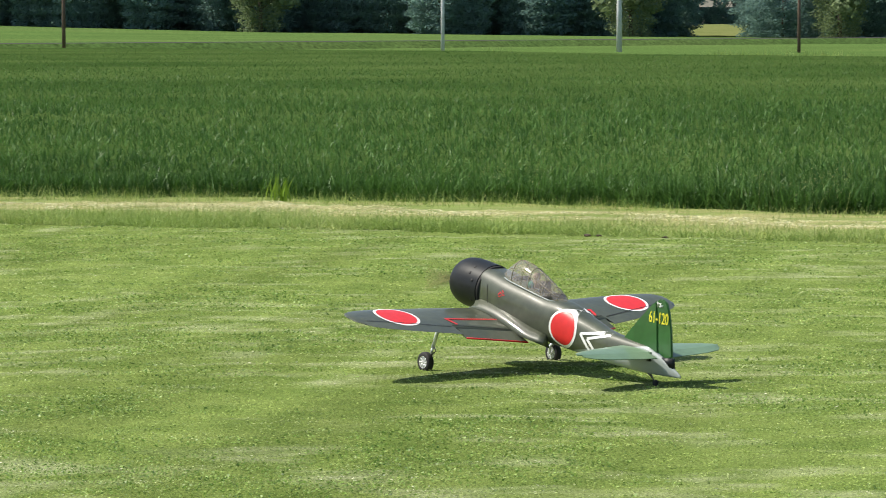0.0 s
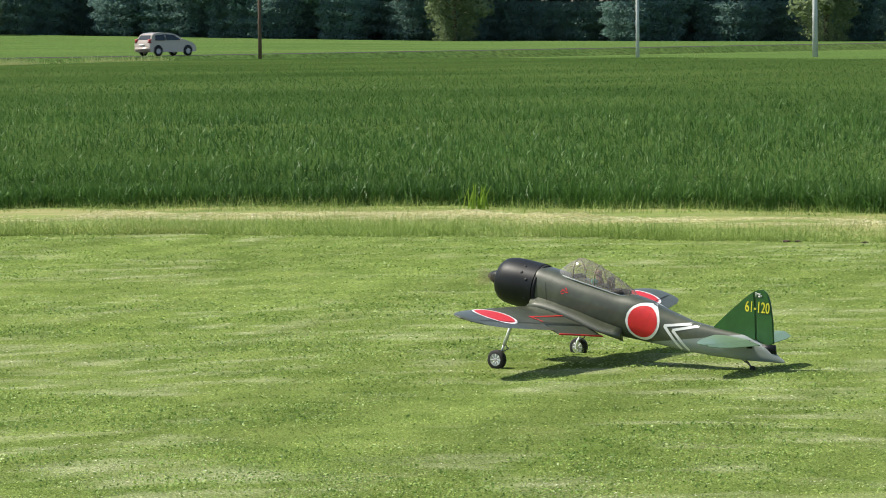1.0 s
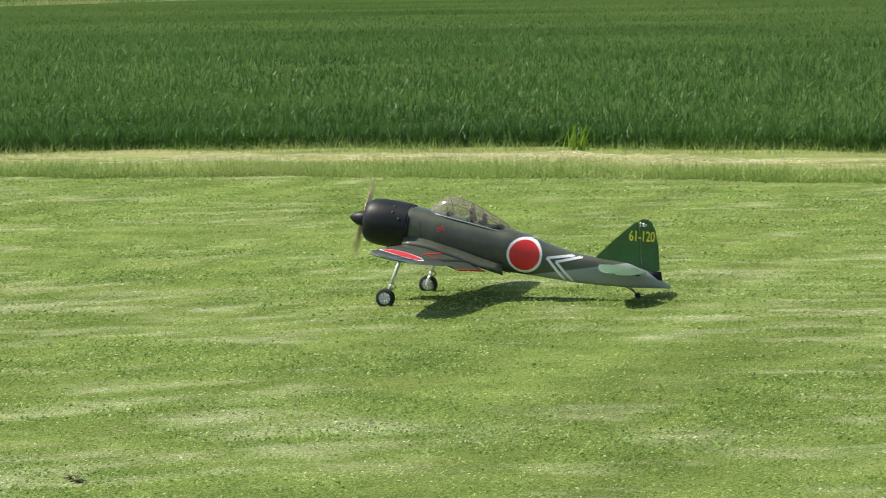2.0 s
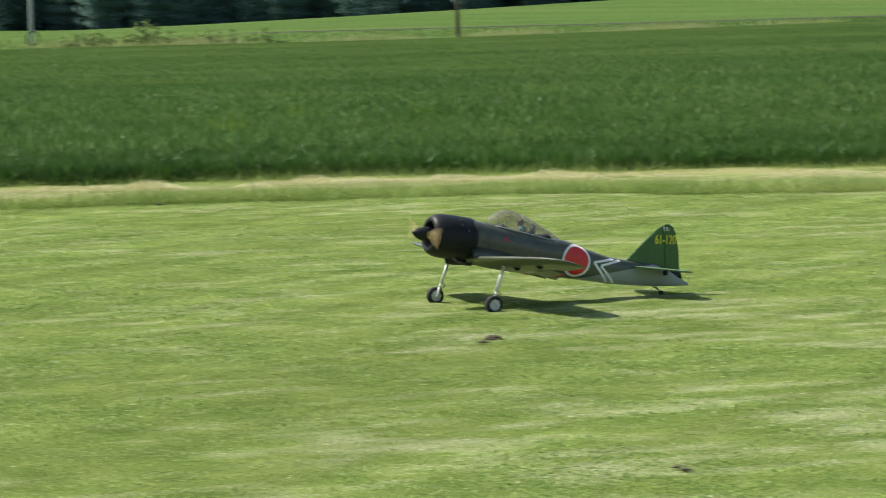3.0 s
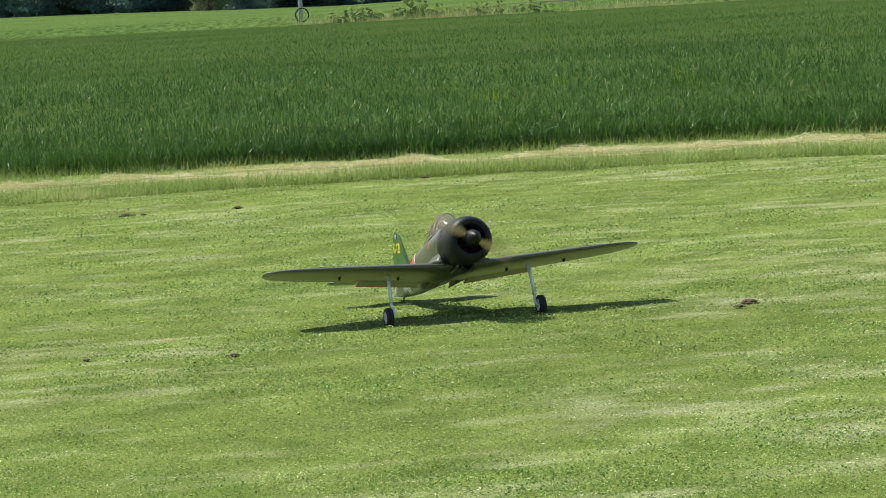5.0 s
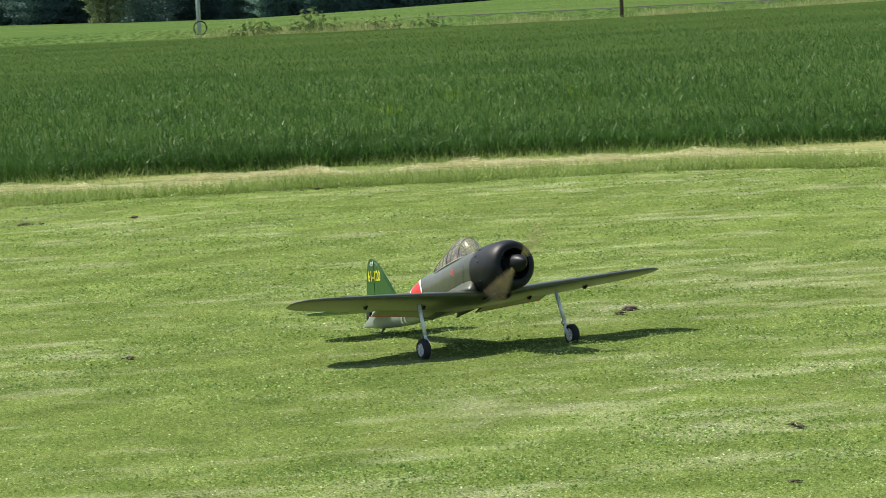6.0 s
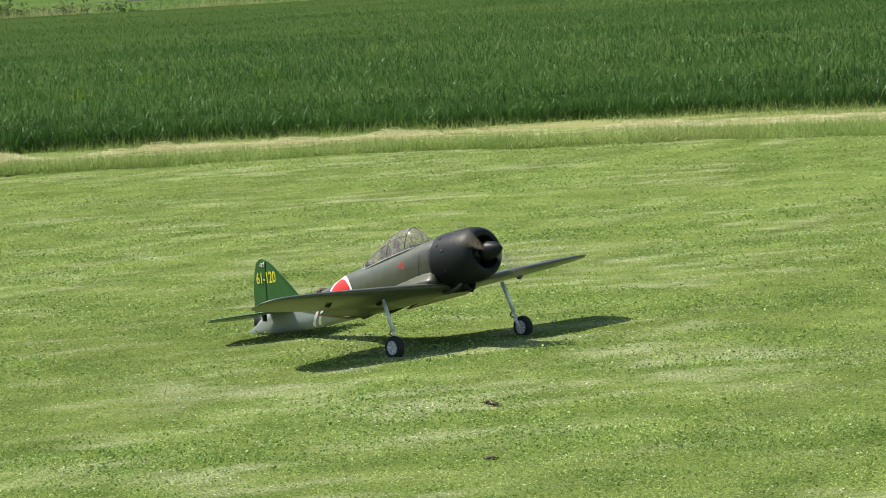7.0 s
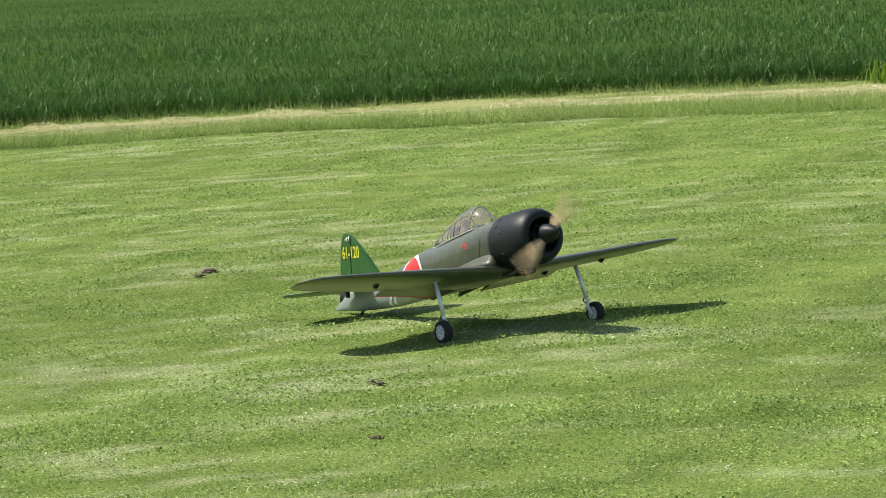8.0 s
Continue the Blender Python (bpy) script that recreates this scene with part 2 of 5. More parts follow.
def clear(name, tint):
    m = bpy.data.materials.new(name)
    m.use_nodes = True
    n, l = m.node_tree.nodes, m.node_tree.links
    g, t, f, s = (n.new("ShaderNode" + k) for k in ("BsdfGlossy", "BsdfTransparent", "LayerWeight", "MixShader"))
    g.inputs["Roughness"].default_value = 0.08
    t.inputs["Color"].default_value = (*tint, 1)
    f.inputs["Blend"].default_value = 0.25
    gloss = n.new("ShaderNodeMapRange")
    gloss.inputs["To Min"].default_value, gloss.inputs["To Max"].default_value = 0.035, 0.40
    l.new(f.outputs["Facing"], gloss.inputs["Value"])
    l.new(gloss.outputs[0], s.inputs[0])
    l.new(t.outputs[0], s.inputs[1])
    l.new(g.outputs[0], s.inputs[2])
    scuffed, dull = n.new("ShaderNodeMixShader"), n.new("ShaderNodeBsdfDiffuse")
    scuffed.inputs[0].default_value = 0.12
    dull.inputs["Color"].default_value = (0.75, 0.68, 0.58, 1)
    l.new(s.outputs[0], scuffed.inputs[1])
    l.new(dull.outputs[0], scuffed.inputs[2])
    l.new(scuffed.outputs[0], n["Material Output"].inputs[0])
    return m


CANOPY_GLASS = clear("canopy_glass", (0.84, 0.80, 0.72))


# ---- mesh helpers ----
def mesh_object(name, data, parent=None, label=""):
    ob = new(name, data)
    if parent:
        ob.parent = parent
    return tagged(ob, label)


def part(name, bm, material, parent=None, label="", smooth=True):
    me = bpy.data.meshes.new(name)
    bm.normal_update()
    bm.to_mesh(me)
    bm.free()
    for m in (material if isinstance(material, (list, tuple)) else [material]):
        me.materials.append(m)
    if smooth:
        me.polygons.foreach_set("use_smooth", [True] * len(me.polygons))
    return mesh_object(name, me, parent, label)


def sharp(ob, angle=35):
    ob.data.set_sharp_from_angle(angle=radians(angle))
    return ob


def arrays(name, verts, faces, material, parent=None, label=""):
    """A mesh from numpy vertices and equal-sided faces."""
    me = bpy.data.meshes.new(name)
    nf, k = faces.shape
    me.vertices.add(len(verts))
    me.vertices.foreach_set("co", verts.astype(np.float32).ravel())
    me.loops.add(nf * k)
    me.loops.foreach_set("vertex_index", faces.astype(np.int32).ravel())
    me.polygons.add(nf)
    me.polygons.foreach_set("loop_start", np.arange(0, nf * k, k, dtype=np.int32))
    me.update(calc_edges=True)
    me.materials.append(material)
    return mesh_object(name, me, parent, label)


def rings(bm, loops, caps=(True, True), mat=0):
    """Skin between closed loops of equal length."""
    vs = [[bm.verts.new(p) for p in loop] for loop in loops]
    k = len(vs[0])
    for a, b in zip(vs, vs[1:]):
        for i in range(k):
            bm.faces.new((a[i], a[(i + 1) % k], b[(i + 1) % k], b[i])).material_index = mat
    if caps[0]:
        bm.faces.new(vs[0][::-1]).material_index = mat
    if caps[1]:
        bm.faces.new(vs[-1]).material_index = mat
    bmesh.ops.recalc_face_normals(bm, faces=bm.faces)
    return vs


def tube(bm, points, radii, n=10):
    """A round tube along points."""
    loops = []
    pts = [Vector(p) for p in points]
    for i, p in enumerate(pts):
        way = (pts[min(i + 1, len(pts) - 1)] - pts[max(i - 1, 0)]).normalized()
        side = way.cross(Vector((0.31, 0.95, 0.05))).normalized()
        up = side.cross(way)
        r = radii[i] if isinstance(radii, (list, tuple)) else radii
        loops.append([p + (side * math.cos(a) + up * math.sin(a)) * r for a in (2 * math.pi * j / n for j in range(n))])
    rings(bm, loops)
    return bm


def lathe(bm, profile, center, axis="y", n=24, caps=True):
    """Turn (along, radius) pairs round an axis."""
    loops = []
    for a, r in profile:
        loop = []
        for j in range(n):
            c, s = r * math.cos(2 * math.pi * j / n), r * math.sin(2 * math.pi * j / n)
            v = {"x": (a, c, s), "y": (c, a, s), "z": (c, s, a)}[axis]
            loop.append(Vector(v) + Vector(center))
        loops.append(loop)
    rings(bm, loops, (caps, caps))
    return bm


def plate(bm, outline, y0, y1, bevel=0.004):
    """A thick plate from an (x, z) outline between two y."""
    a = [bm.verts.new((x, y0, z)) for x, z in outline]
    b = [bm.verts.new((x, y1, z)) for x, z in outline]
    k = len(outline)
    bm.faces.new(a)
    bm.faces.new(b[::-1])
    edge = []
    for i in range(k):
        f = bm.faces.new((a[i], b[i], b[(i + 1) % k], a[(i + 1) % k]))
        edge.append(f)
    bmesh.ops.recalc_face_normals(bm, faces=bm.faces)
    if bevel:
        bmesh.ops.bevel(bm, geom=[e for e in bm.edges if abs(e.verts[0].co.y - e.verts[1].co.y) < 1e-6], offset=bevel, segments=2, affect="EDGES")
    return bm


def box(bm, lo, hi, bevel=0.0):
    r = bmesh.ops.create_cube(bm, size=1)
    for v in r["verts"]:
        v.co = [lo[i] + (v.co[i] + 0.5) * (hi[i] - lo[i]) for i in range(3)]
    if bevel:
        es = {e for v in r["verts"] for e in v.link_edges}
        bmesh.ops.bevel(bm, geom=list(es), offset=bevel, segments=2, affect="EDGES")
    return bm


# ---- the ground ----
MOW_X = (-40, -13, -10, -6, -2.5, 0.3, 2.7, 5, 12, 40)
MOW_Y = (27.14, 27.53, 29.37, 30.45, 30.05, 29.05, 28.10, 26.83, 26.45, 26.45)
CROP_Y = (31.69, 31.86, 32.86, 33.82, 33.95, 33.34, 32.17, 30.38, 29.89, 29.89)
ROAD_Y, TREES_Y = 216.0, 480.0


def mow_edge(x):
    return np.interp(x, MOW_X, MOW_Y) + 0.10 * np.sin(x * 2.1) + 0.05 * np.sin(x * 5.3 + 1)


def crop_edge(x):
    return np.interp(x, MOW_X, CROP_Y) + 0.10 * np.sin(x * 1.7 + 2) + 0.06 * np.sin(x * 6.1)


def crop_end(x):
    return np.interp(x, (-62, -46, -30, -24, -16, -9, 1, 10, 16, 24, 60), (146, 140, 139, 148, 176, 188, 172, 158, 143, 126, 110))


def grid(xs, ys, height):
    gx, gy = np.meshgrid(xs, ys)
    v = np.stack([gx, gy, height(gx, gy)], -1).reshape(-1, 3)
    k = len(xs)
    i = (np.arange(len(ys) - 1)[:, None] * k + np.arange(k - 1)[None]).ravel()
    return v, np.stack([i, i + 1, i + 1 + k, i + k], 1)


def rise(x, y):
    """The land beyond the road lifts gently towards the wood."""
    hill = np.interp(x, (-230, -205, -170, -150, -120, -67, -34, 0, 67, 160), (1.2, 1.1, 0.5, 0.1, 0.7, 2.6, 1.75, 0.9, 0.0, -0.2))
    return hill * np.clip((y - 235) / 240, 0, 1) + np.where(y > 700, 1.0, 0)


v, f = grid(np.concatenate([[-3000, -1000], np.linspace(-400, 300, 71), [1000, 3000.0]]), np.array([-800, -100, 0, 40, 120, 212, 235, 280, 330, 400, 475, 560, 690, 900, 4000.0]), rise)
tagged(arrays("ground", v, f, MEADOW), "light green meadow reaching to the horizon", "ground", kind="structure")


def lattice(x, y, seed):
    """Smooth value noise, -1 to 1."""
    table = np.random.default_rng(seed).uniform(-1, 1, (256, 256))
    ix, iy = np.floor(x).astype(int), np.floor(y).astype(int)
    fx, fy = x - ix, y - iy
    fx, fy = fx * fx * (3 - 2 * fx), fy * fy * (3 - 2 * fy)
    a, b = table[ix & 255, iy & 255], table[(ix + 1) & 255, iy & 255]
    c, d = table[ix & 255, (iy + 1) & 255], table[(ix + 1) & 255, (iy + 1) & 255]
    return (a * (1 - fx) + b * fx) * (1 - fy) + (c * (1 - fx) + d * fx) * fy


def fbm(x, y, seed, octaves=3):
    return sum(lattice(x * 2 ** k, y * 2 ** k, seed + k) * 0.55 ** k for k in range(octaves))


def dryness(x, y):
    """Share of dry matted grass: streaks left by the mower, slanting on the left of the field."""
    w = np.clip((0.4 - x) / 1.8, 0, 1)
    c, d = math.cos(radians(31)), math.sin(radians(31))
    u, v = x * c + y * d, y * c - x * d
    streak = fbm(x * 2.6, y * 5.4, 61, 4) * (1 - w) + fbm(u * 2.6, v * 5.4, 64, 4) * w
    broad = fbm(x * 0.45, y * 0.7, 67, 2)
    return np.clip((streak + 0.40 * broad - 0.10) / 1.45, 0, 1)


def lushness(x, y):
    return fbm(x * 0.9, y * 1.3, 71)


def tufts(x, y):
    return fbm(x * 7.0, y * 6.0, 75)


def lawn_height(x, y):
    d = dryness(x, y)
    return 0.016 + 0.003 * np.sin(x * 1.3 + y * 0.7) + (0.005 * tufts(x, y) + 0.004 * lushness(x, y)) * (1 - 0.8 * d)


xs = np.concatenate([np.linspace(-40, -16, 17)[:-1], np.linspace(-16, 8, 300), np.linspace(8, 40, 21)[1:]])
ys = np.concatenate([np.linspace(0, 0.5, 130)[:-1], np.linspace(0.5, 1, 430)])
gx = np.repeat(xs[None], len(ys), 0)
gy = -12 + (mow_edge(gx) + 12.0) * ys[:, None]
k = len(xs)
i = (np.arange(len(ys) - 1)[:, None] * k + np.arange(k - 1)[None]).ravel()
lawn = arrays("lawn", np.stack([gx, gy, lawn_height(gx, gy)], -1).reshape(-1, 3), np.stack([i, i + 1, i + k + 1, i + k], 1), LAWN_SOIL)
lawn.data.attributes.new("dryness", "FLOAT", "POINT").data.foreach_set("value", dryness(gx, gy).astype(np.float32).ravel())
lawn.data.polygons.foreach_set("use_smooth", [True] * len(lawn.data.polygons))
tagged(lawn, "mown grass airfield with pale dry streaks", "lawn", kind="structure")
xs = np.linspace(-40, 40, 161)
ys = np.linspace(0, 1, 60)
gx = np.repeat(xs[None], 60, 0)
edge = mow_edge(gx)
i = (np.arange(59)[:, None] * 161 + np.arange(160)[None]).ravel()
quad = np.stack([i, i + 1, i + 162, i + 161], 1)
gy = edge + (crop_edge(gx) + 0.4 - edge) * ys[:, None]
gz = 0.004 + 0.05 * np.minimum(ys[:, None] * 1.5, 1) + 0.01 * ys[:, None] * np.sin(gx * 3.3 + gy)
VERGE_SOIL = turf("verge_soil", (0.12, 0.17, 0.035), (0.21, 0.26, 0.07), (0.28, 0.27, 0.11), 1.0, through_light=0, rough=0.95, island=0.0)
tagged(arrays("verge", np.stack([gx, gy, gz], -1).reshape(-1, 3), quad, VERGE_SOIL), "strip of uncut pale grass beside the crop", "grass strip", kind="structure")

WEDGE_LEFT, WEDGE_RIGHT = -0.50, 0.23


def blades(rng, x, y, z, height, width, lean, segments, droop=0.0):
    """Tapered bent leaves as quads, one island each."""
    n = len(x)
    turn, way = rng.uniform(0, 2 * math.pi, n), rng.uniform(0, 2 * math.pi, n)
    amount = np.abs(rng.normal(0, lean, n))
    rows = []
    for s in range(segments + 1):
        u = s / segments
        out = amount * height * (u + droop * u * u * 2)
        cx, cy = x + np.cos(way) * out, y + np.sin(way) * out
        cz = z + height * (u - droop * amount * u * u * 1.2)
        w = width * (1 - u ** 1.6) * 0.5 + width * 0.05
        rows += [np.stack([cx - np.cos(turn) * w, cy - np.sin(turn) * w, cz], 1), np.stack([cx + np.cos(turn) * w, cy + np.sin(turn) * w, cz], 1)]
    v = np.stack(rows, 1).reshape(-1, 3)
    k = 2 * (segments + 1)
    base = np.arange(n)[:, None] * k
    f = np.concatenate([np.concatenate([base + 2 * s, base + 2 * s + 1, base + 2 * s + 3, base + 2 * s + 2], 1)[:, None] for s in range(segments)], 1).reshape(-1, 4)
    return v, f


def soft_noise(x, y, seed, scale):
    """A smooth field of summed waves, about -1 to 1."""
    r = np.random.default_rng(seed)
    out = 0
    for k in range(9):
        a, b, c = r.normal(0, scale), r.normal(0, scale), r.uniform(0, 6.28)
        out = out + np.sin(a * x + b * y + c)
    return out / 4


def fall(rng, n, near, far, power):
    """Distances thinning out with power."""
    u = rng.uniform(0, 1, n)
    p = 2 - power
    if abs(p) < 1e-6:
        return near * (far / near) ** u
    return (near ** p + u * (far ** p - near ** p)) ** (1 / p)


def leaflets(rng, p, size, wide, upright):
    """Small diamond leaves at points, loosely facing up."""
    n = len(p)
    u = rng.normal(0, 1, (n, 3)) * (1, 1, upright)
    u /= np.linalg.norm(u, axis=1)[:, None]
    t = np.cross(u, rng.normal(0, 1, (n, 3)) + (0, 0, 0.8))
    t /= np.linalg.norm(t, axis=1)[:, None]
    u, t = u * size[:, None], t * (size * wide)[:, None]
    return np.stack([p - u, p + t - u * 0.1, p + u, p - t - u * 0.1], 1).reshape(-1, 3), np.arange(4 * n).reshape(-1, 4)


def lawn_grass():
    rng = np.random.default_rng(3)
    for name, n, material, label in (("mown_grass", 470000, LAWN, "short mown grass on the airfield"),
                                     ("clover", 330000, CLOVER, "low broad-leaved clover among the mown grass")):
        y = fall(rng, n, 9.0, 32.5, 2.1)
        x = y * rng.uniform(WEDGE_LEFT, WEDGE_RIGHT, n)
        dry, lush, tuft = dryness(x, y), lushness(x, y), tufts(x, y)
        chance = (0.85 - 0.75 * dry) if name == "mown_grass" else np.clip(0.35 + 0.8 * lush + 0.25 * tuft - 0.5 * dry, 0, 1)
        keep = (y < mow_edge(x) - 0.02) & (rng.uniform(0, 1, n) < chance)
        x, y, dry, lush, tuft = x[keep], y[keep], dry[keep], lush[keep], tuft[keep]
        n = len(x)
        cap = np.clip(0.010 + 0.012 * tuft + 0.007 * lush, 0.003, 0.035) * (1 - 0.6 * dry)
        z = lawn_height(x, y) + cap * rng.uniform(0.0, 1.0, n)
        size = rng.uniform(0.0035, 0.0085, n) * (y / 14) ** 0.45
        v, f = leaflets(rng, np.stack([x, y, z], 1), size, rng.uniform(0.22, 0.42, n) if name == "mown_grass" else rng.uniform(0.5, 0.8, n), 0.75)
        tagged(arrays(name, v, f, material), label, "grass", kind="stuff")


def clippings():
    """Pale dry scraps left by the mower, in loose drifts."""
    rng = np.random.default_rng(9)
    n = 260000
    y = fall(rng, n, 9.0, 32.0, 2.0)
    x = y * rng.uniform(WEDGE_LEFT, WEDGE_RIGHT, n)
    keep = (y < mow_edge(x) - 0.05) & (rng.uniform(0, 1, n) < 0.012 + 0.8 * dryness(x, y) ** 1.4)
    x, y = x[keep], y[keep]
    n = len(x)
    z = lawn_height(x, y) + rng.uniform(0.001, 0.008, n)
    v, f = leaflets(rng, np.stack([x, y, z], 1), rng.uniform(0.003, 0.008, n) * (y / 14) ** 0.4, rng.uniform(0.15, 0.4, n), 0.25)
    tagged(arrays("grass_clippings", v, f, CLIPPINGS), "pale dry grass clippings scattered on the lawn", "clippings", kind="stuff")


def verge_grass():
    rng = np.random.default_rng(4)
    for name, n, u0, u1, tall, material, label in (("verge_grass", 100000, 0.14, 1.03, (0.02, 0.095), VERGE, "pale seeding grass left uncut along the field"),
                                                   ("fringe_grass", 56000, -0.04, 0.36, (0.04, 0.13), FRINGE, "fresh green grass fringing the mown edge"),
                                                   ("mow_edge_grass", 30000, -0.03, 0.11, (0.07, 0.16), FRINGE, "taller green grass standing at the mown edge"),
                                                   ("field_edge_grass", 30000, 0.78, 1.14, (0.06, 0.20), FRINGE, "green grass tufts along the foot of the crop")):
        x = rng.uniform(-17, 8, n)
        u = rng.uniform(u0, u1, n)
        m, c = mow_edge(x), crop_edge(x)
        if name == "fringe_grass":
            keep = soft_noise(x, u, 10, 1.6) > rng.normal(-0.5, 0.4, n)
            x, u, m, c = x[keep], u[keep], m[keep], c[keep]
            n = len(x)
        y = m + (c - m) * u
        h = rng.uniform(*tall, n) * (1 + 0.35 * soft_noise(x, y, 8, 1.1) + 0.2 * soft_noise(x, y, 9, 5.0))
        v, f = blades(rng, x, y, np.full(n, 0.005), np.clip(h, 0.025, 0.4), rng.uniform(0.003, 0.007, n), 0.75, 2, 0.45)
        tagged(arrays(name, v, f, material), label, "grass", kind="stuff")


def straw_swath():
    rng = np.random.default_rng(6)
    n = 240000
    x = rng.uniform(-17, 8, n)
    off = rng.normal(0, 0.28, n)
    heap = np.clip(0.66 + 0.7 * fbm(x * 0.8, off * 2, 81) + 0.5 * fbm(x * 4.0, off * 5, 84), 0, 1.4) * np.interp(x, (-6.0, -3.0), (1.0, 0.6))
    keep = rng.uniform(0, 1.0, n) < heap
    x, off, heap = x[keep], off[keep], heap[keep]
    n = len(x)
    m, c = mow_edge(x), crop_edge(x)
    y = m + (c - m) * 0.60 + off
    z = 0.045 + 0.085 * heap * np.exp(-(off / 0.25) ** 2) * rng.uniform(0.3, 1, n)
    a, t = rng.uniform(0, 6.28, n), rng.normal(0, 0.25, n)
    ln, w = rng.uniform(0.010, 0.032, n), rng.uniform(0.0007, 0.0018, n)
    d = np.stack([np.cos(a) * np.cos(t), np.sin(a) * np.cos(t), np.sin(t)], 1) * ln[:, None] / 2
    s = np.stack([-np.sin(a) * 0.5, np.cos(a) * 0.5, np.full(n, 0.8)], 1) * w[:, None]
    p = np.stack([x, y, z], 1)
    v = np.stack([p - d - s, p + d - s, p + d + s, p - d + s], 1).reshape(-1, 3)
    f = np.arange(4 * n).reshape(-1, 4)
    tagged(arrays("straw_swath", v, f, STRAW), "lumpy row of dry cut straw on the verge", "straw", kind="stuff")


def canopy_height(x, y):
    """Height of the closed leaf layer: low near the edge, higher deep in the field."""
    into = y - crop_edge(x)
    return 0.02 + 0.30 * np.clip((into - 0.25) / 0.80, 0, 1) ** 0.8 + 0.22 * np.clip((into - 1.0) / 12, 0, 1) ** 0.7 + 0.02 * soft_noise(x, y, 15, 0.15)


def crop():
    rng = np.random.default_rng(7)
    xs = np.concatenate([np.linspace(-130, -22, 30)[:-1], np.linspace(-22, 12, 220), np.linspace(12, 80, 25)[1:]])
    us = np.concatenate([[0, 0.12, 0.24, 0.36, 0.6, 1.2, 2.0, 2.6], 3 + np.geomspace(1, 181, 60) - 1])
    gx, gu = np.meshgrid(xs, us)
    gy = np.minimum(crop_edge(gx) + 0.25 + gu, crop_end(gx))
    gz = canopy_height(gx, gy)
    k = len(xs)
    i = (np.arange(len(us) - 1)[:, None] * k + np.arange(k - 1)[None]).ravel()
    # leaf layer coloured darker than the blades, as the shade among them
    tagged(arrays("shaded_crop_canopy", np.stack([gx, gy, gz], -1).reshape(-1, 3), np.stack([i, i + 1, i + k + 1, i + k], 1), CROP_SHADE_SHEET), "dense green cereal field, its leaf layer darkened by painted shade between leaves", "crop", kind="stuff")
    y = fall(rng, 430000, 26.5, 208.0, 2.35)
    x = y * rng.uniform(WEDGE_LEFT, WEDGE_RIGHT, len(y))
    keep = (y > crop_edge(x) + rng.normal(0, 0.08, len(y))) & (y < crop_end(x))
    x, y = x[keep], y[keep]
    top = canopy_height(x, y) + (0.10 + 0.03 * soft_noise(x, y, 17, 0.9)) * rng.uniform(0.3, 1.5, len(x)) * (28 / y) ** 0.45
    for name, part_of, bends in (("crop_front", y < 50, 2), ("crop_rear", y >= 50, 1)):
        px, py, pt = x[part_of], y[part_of], top[part_of]
        ln = rng.uniform(0.08, 0.19, len(px)) * (28 / py) ** 0.3
        v, f = blades(rng, px, py, np.maximum(pt - ln, 0.0), ln, rng.uniform(0.6, 1.4, len(px)) * 0.0105 * (py / 30) ** 0.25, 0.30, bends, 0.5)
        tagged(arrays(name, v, f, CROP), "young cereal crop with arching blue-green leaves", "crop", kind="stuff")
    n = 120000
    x = rng.uniform(-17, 8, n)
    y = crop_edge(x) + np.abs(rng.normal(0, 0.85, n)) - 0.06
    low = np.where(rng.uniform(0, 1, n) < 0.25, 0.01, rng.uniform(0.0, 0.95, n) * np.clip(canopy_height(x, y), 0.20, 1))
    v, f = blades(rng, x, y, low, rng.uniform(0.10, 0.22, n) * (1 + 0.2 * soft_noise(x, y, 17, 0.7)), rng.uniform(0.6, 1.4, n) * 0.0115, 0.34, 2, 0.6)
    tagged(arrays("crop_edge_rows", v, f, CROP), "leafy front rows of the cereal crop", "crop", kind="stuff")


# ---- the aeroplane ----
# stations: x, top, bottom, half width
STATIONS = ((-0.02, 0.518, 0.290, 0.108), (-0.059, 0.514, 0.274, 0.112), (-0.14, 0.495, 0.250, 0.114), (-0.215, 0.474, 0.231, 0.117),
            (-0.37, 0.432, 0.190, 0.110), (-0.526, 0.386, 0.160, 0.100), (-0.611, 0.374, 0.147, 0.094), (-0.69, 0.350, 0.134, 0.087), (-0.774, 0.310, 0.120, 0.079),
            (-0.93, 0.252, 0.092, 0.062), (-1.07, 0.222, 0.075, 0.047), (-1.241, 0.190, 0.060, 0.030), (-1.35, 0.138, 0.056, 0.019), (-1.458, 0.066, 0.052, 0.004))
PITCH = 9.6
AXIS = Vector((math.cos(radians(PITCH)), 0, math.sin(radians(PITCH))))


def station(x):
    xs = [s[0] for s in STATIONS][::-1]
    return [float(np.interp(x, xs, [s[k] for s in STATIONS][::-1])) for k in (1, 2, 3)]


def hull(x, z):
    """Half width of the fuselage at a height."""
    t, b, w = station(x)
    u = abs((z - (t + b) / 2) / ((t - b) / 2))
    return w * max(0.0, 1 - min(u, 1) ** 2.7) ** (1 / 2.7)


def hull_loop(x, n=40, grow=0.0):
    t, b, w = station(x)
    c, hh = (t + b) / 2, (t - b) / 2
    loop = []
    for j in range(n):
        a = 2 * math.pi * j / n
        ca, sa = math.cos(a), math.sin(a)
        loop.append((x, math.copysign(abs(ca) ** (2 / 2.7), ca) * (w + grow), c + math.copysign(abs(sa) ** (2 / 2.7), sa) * (hh + grow)))
    return loop


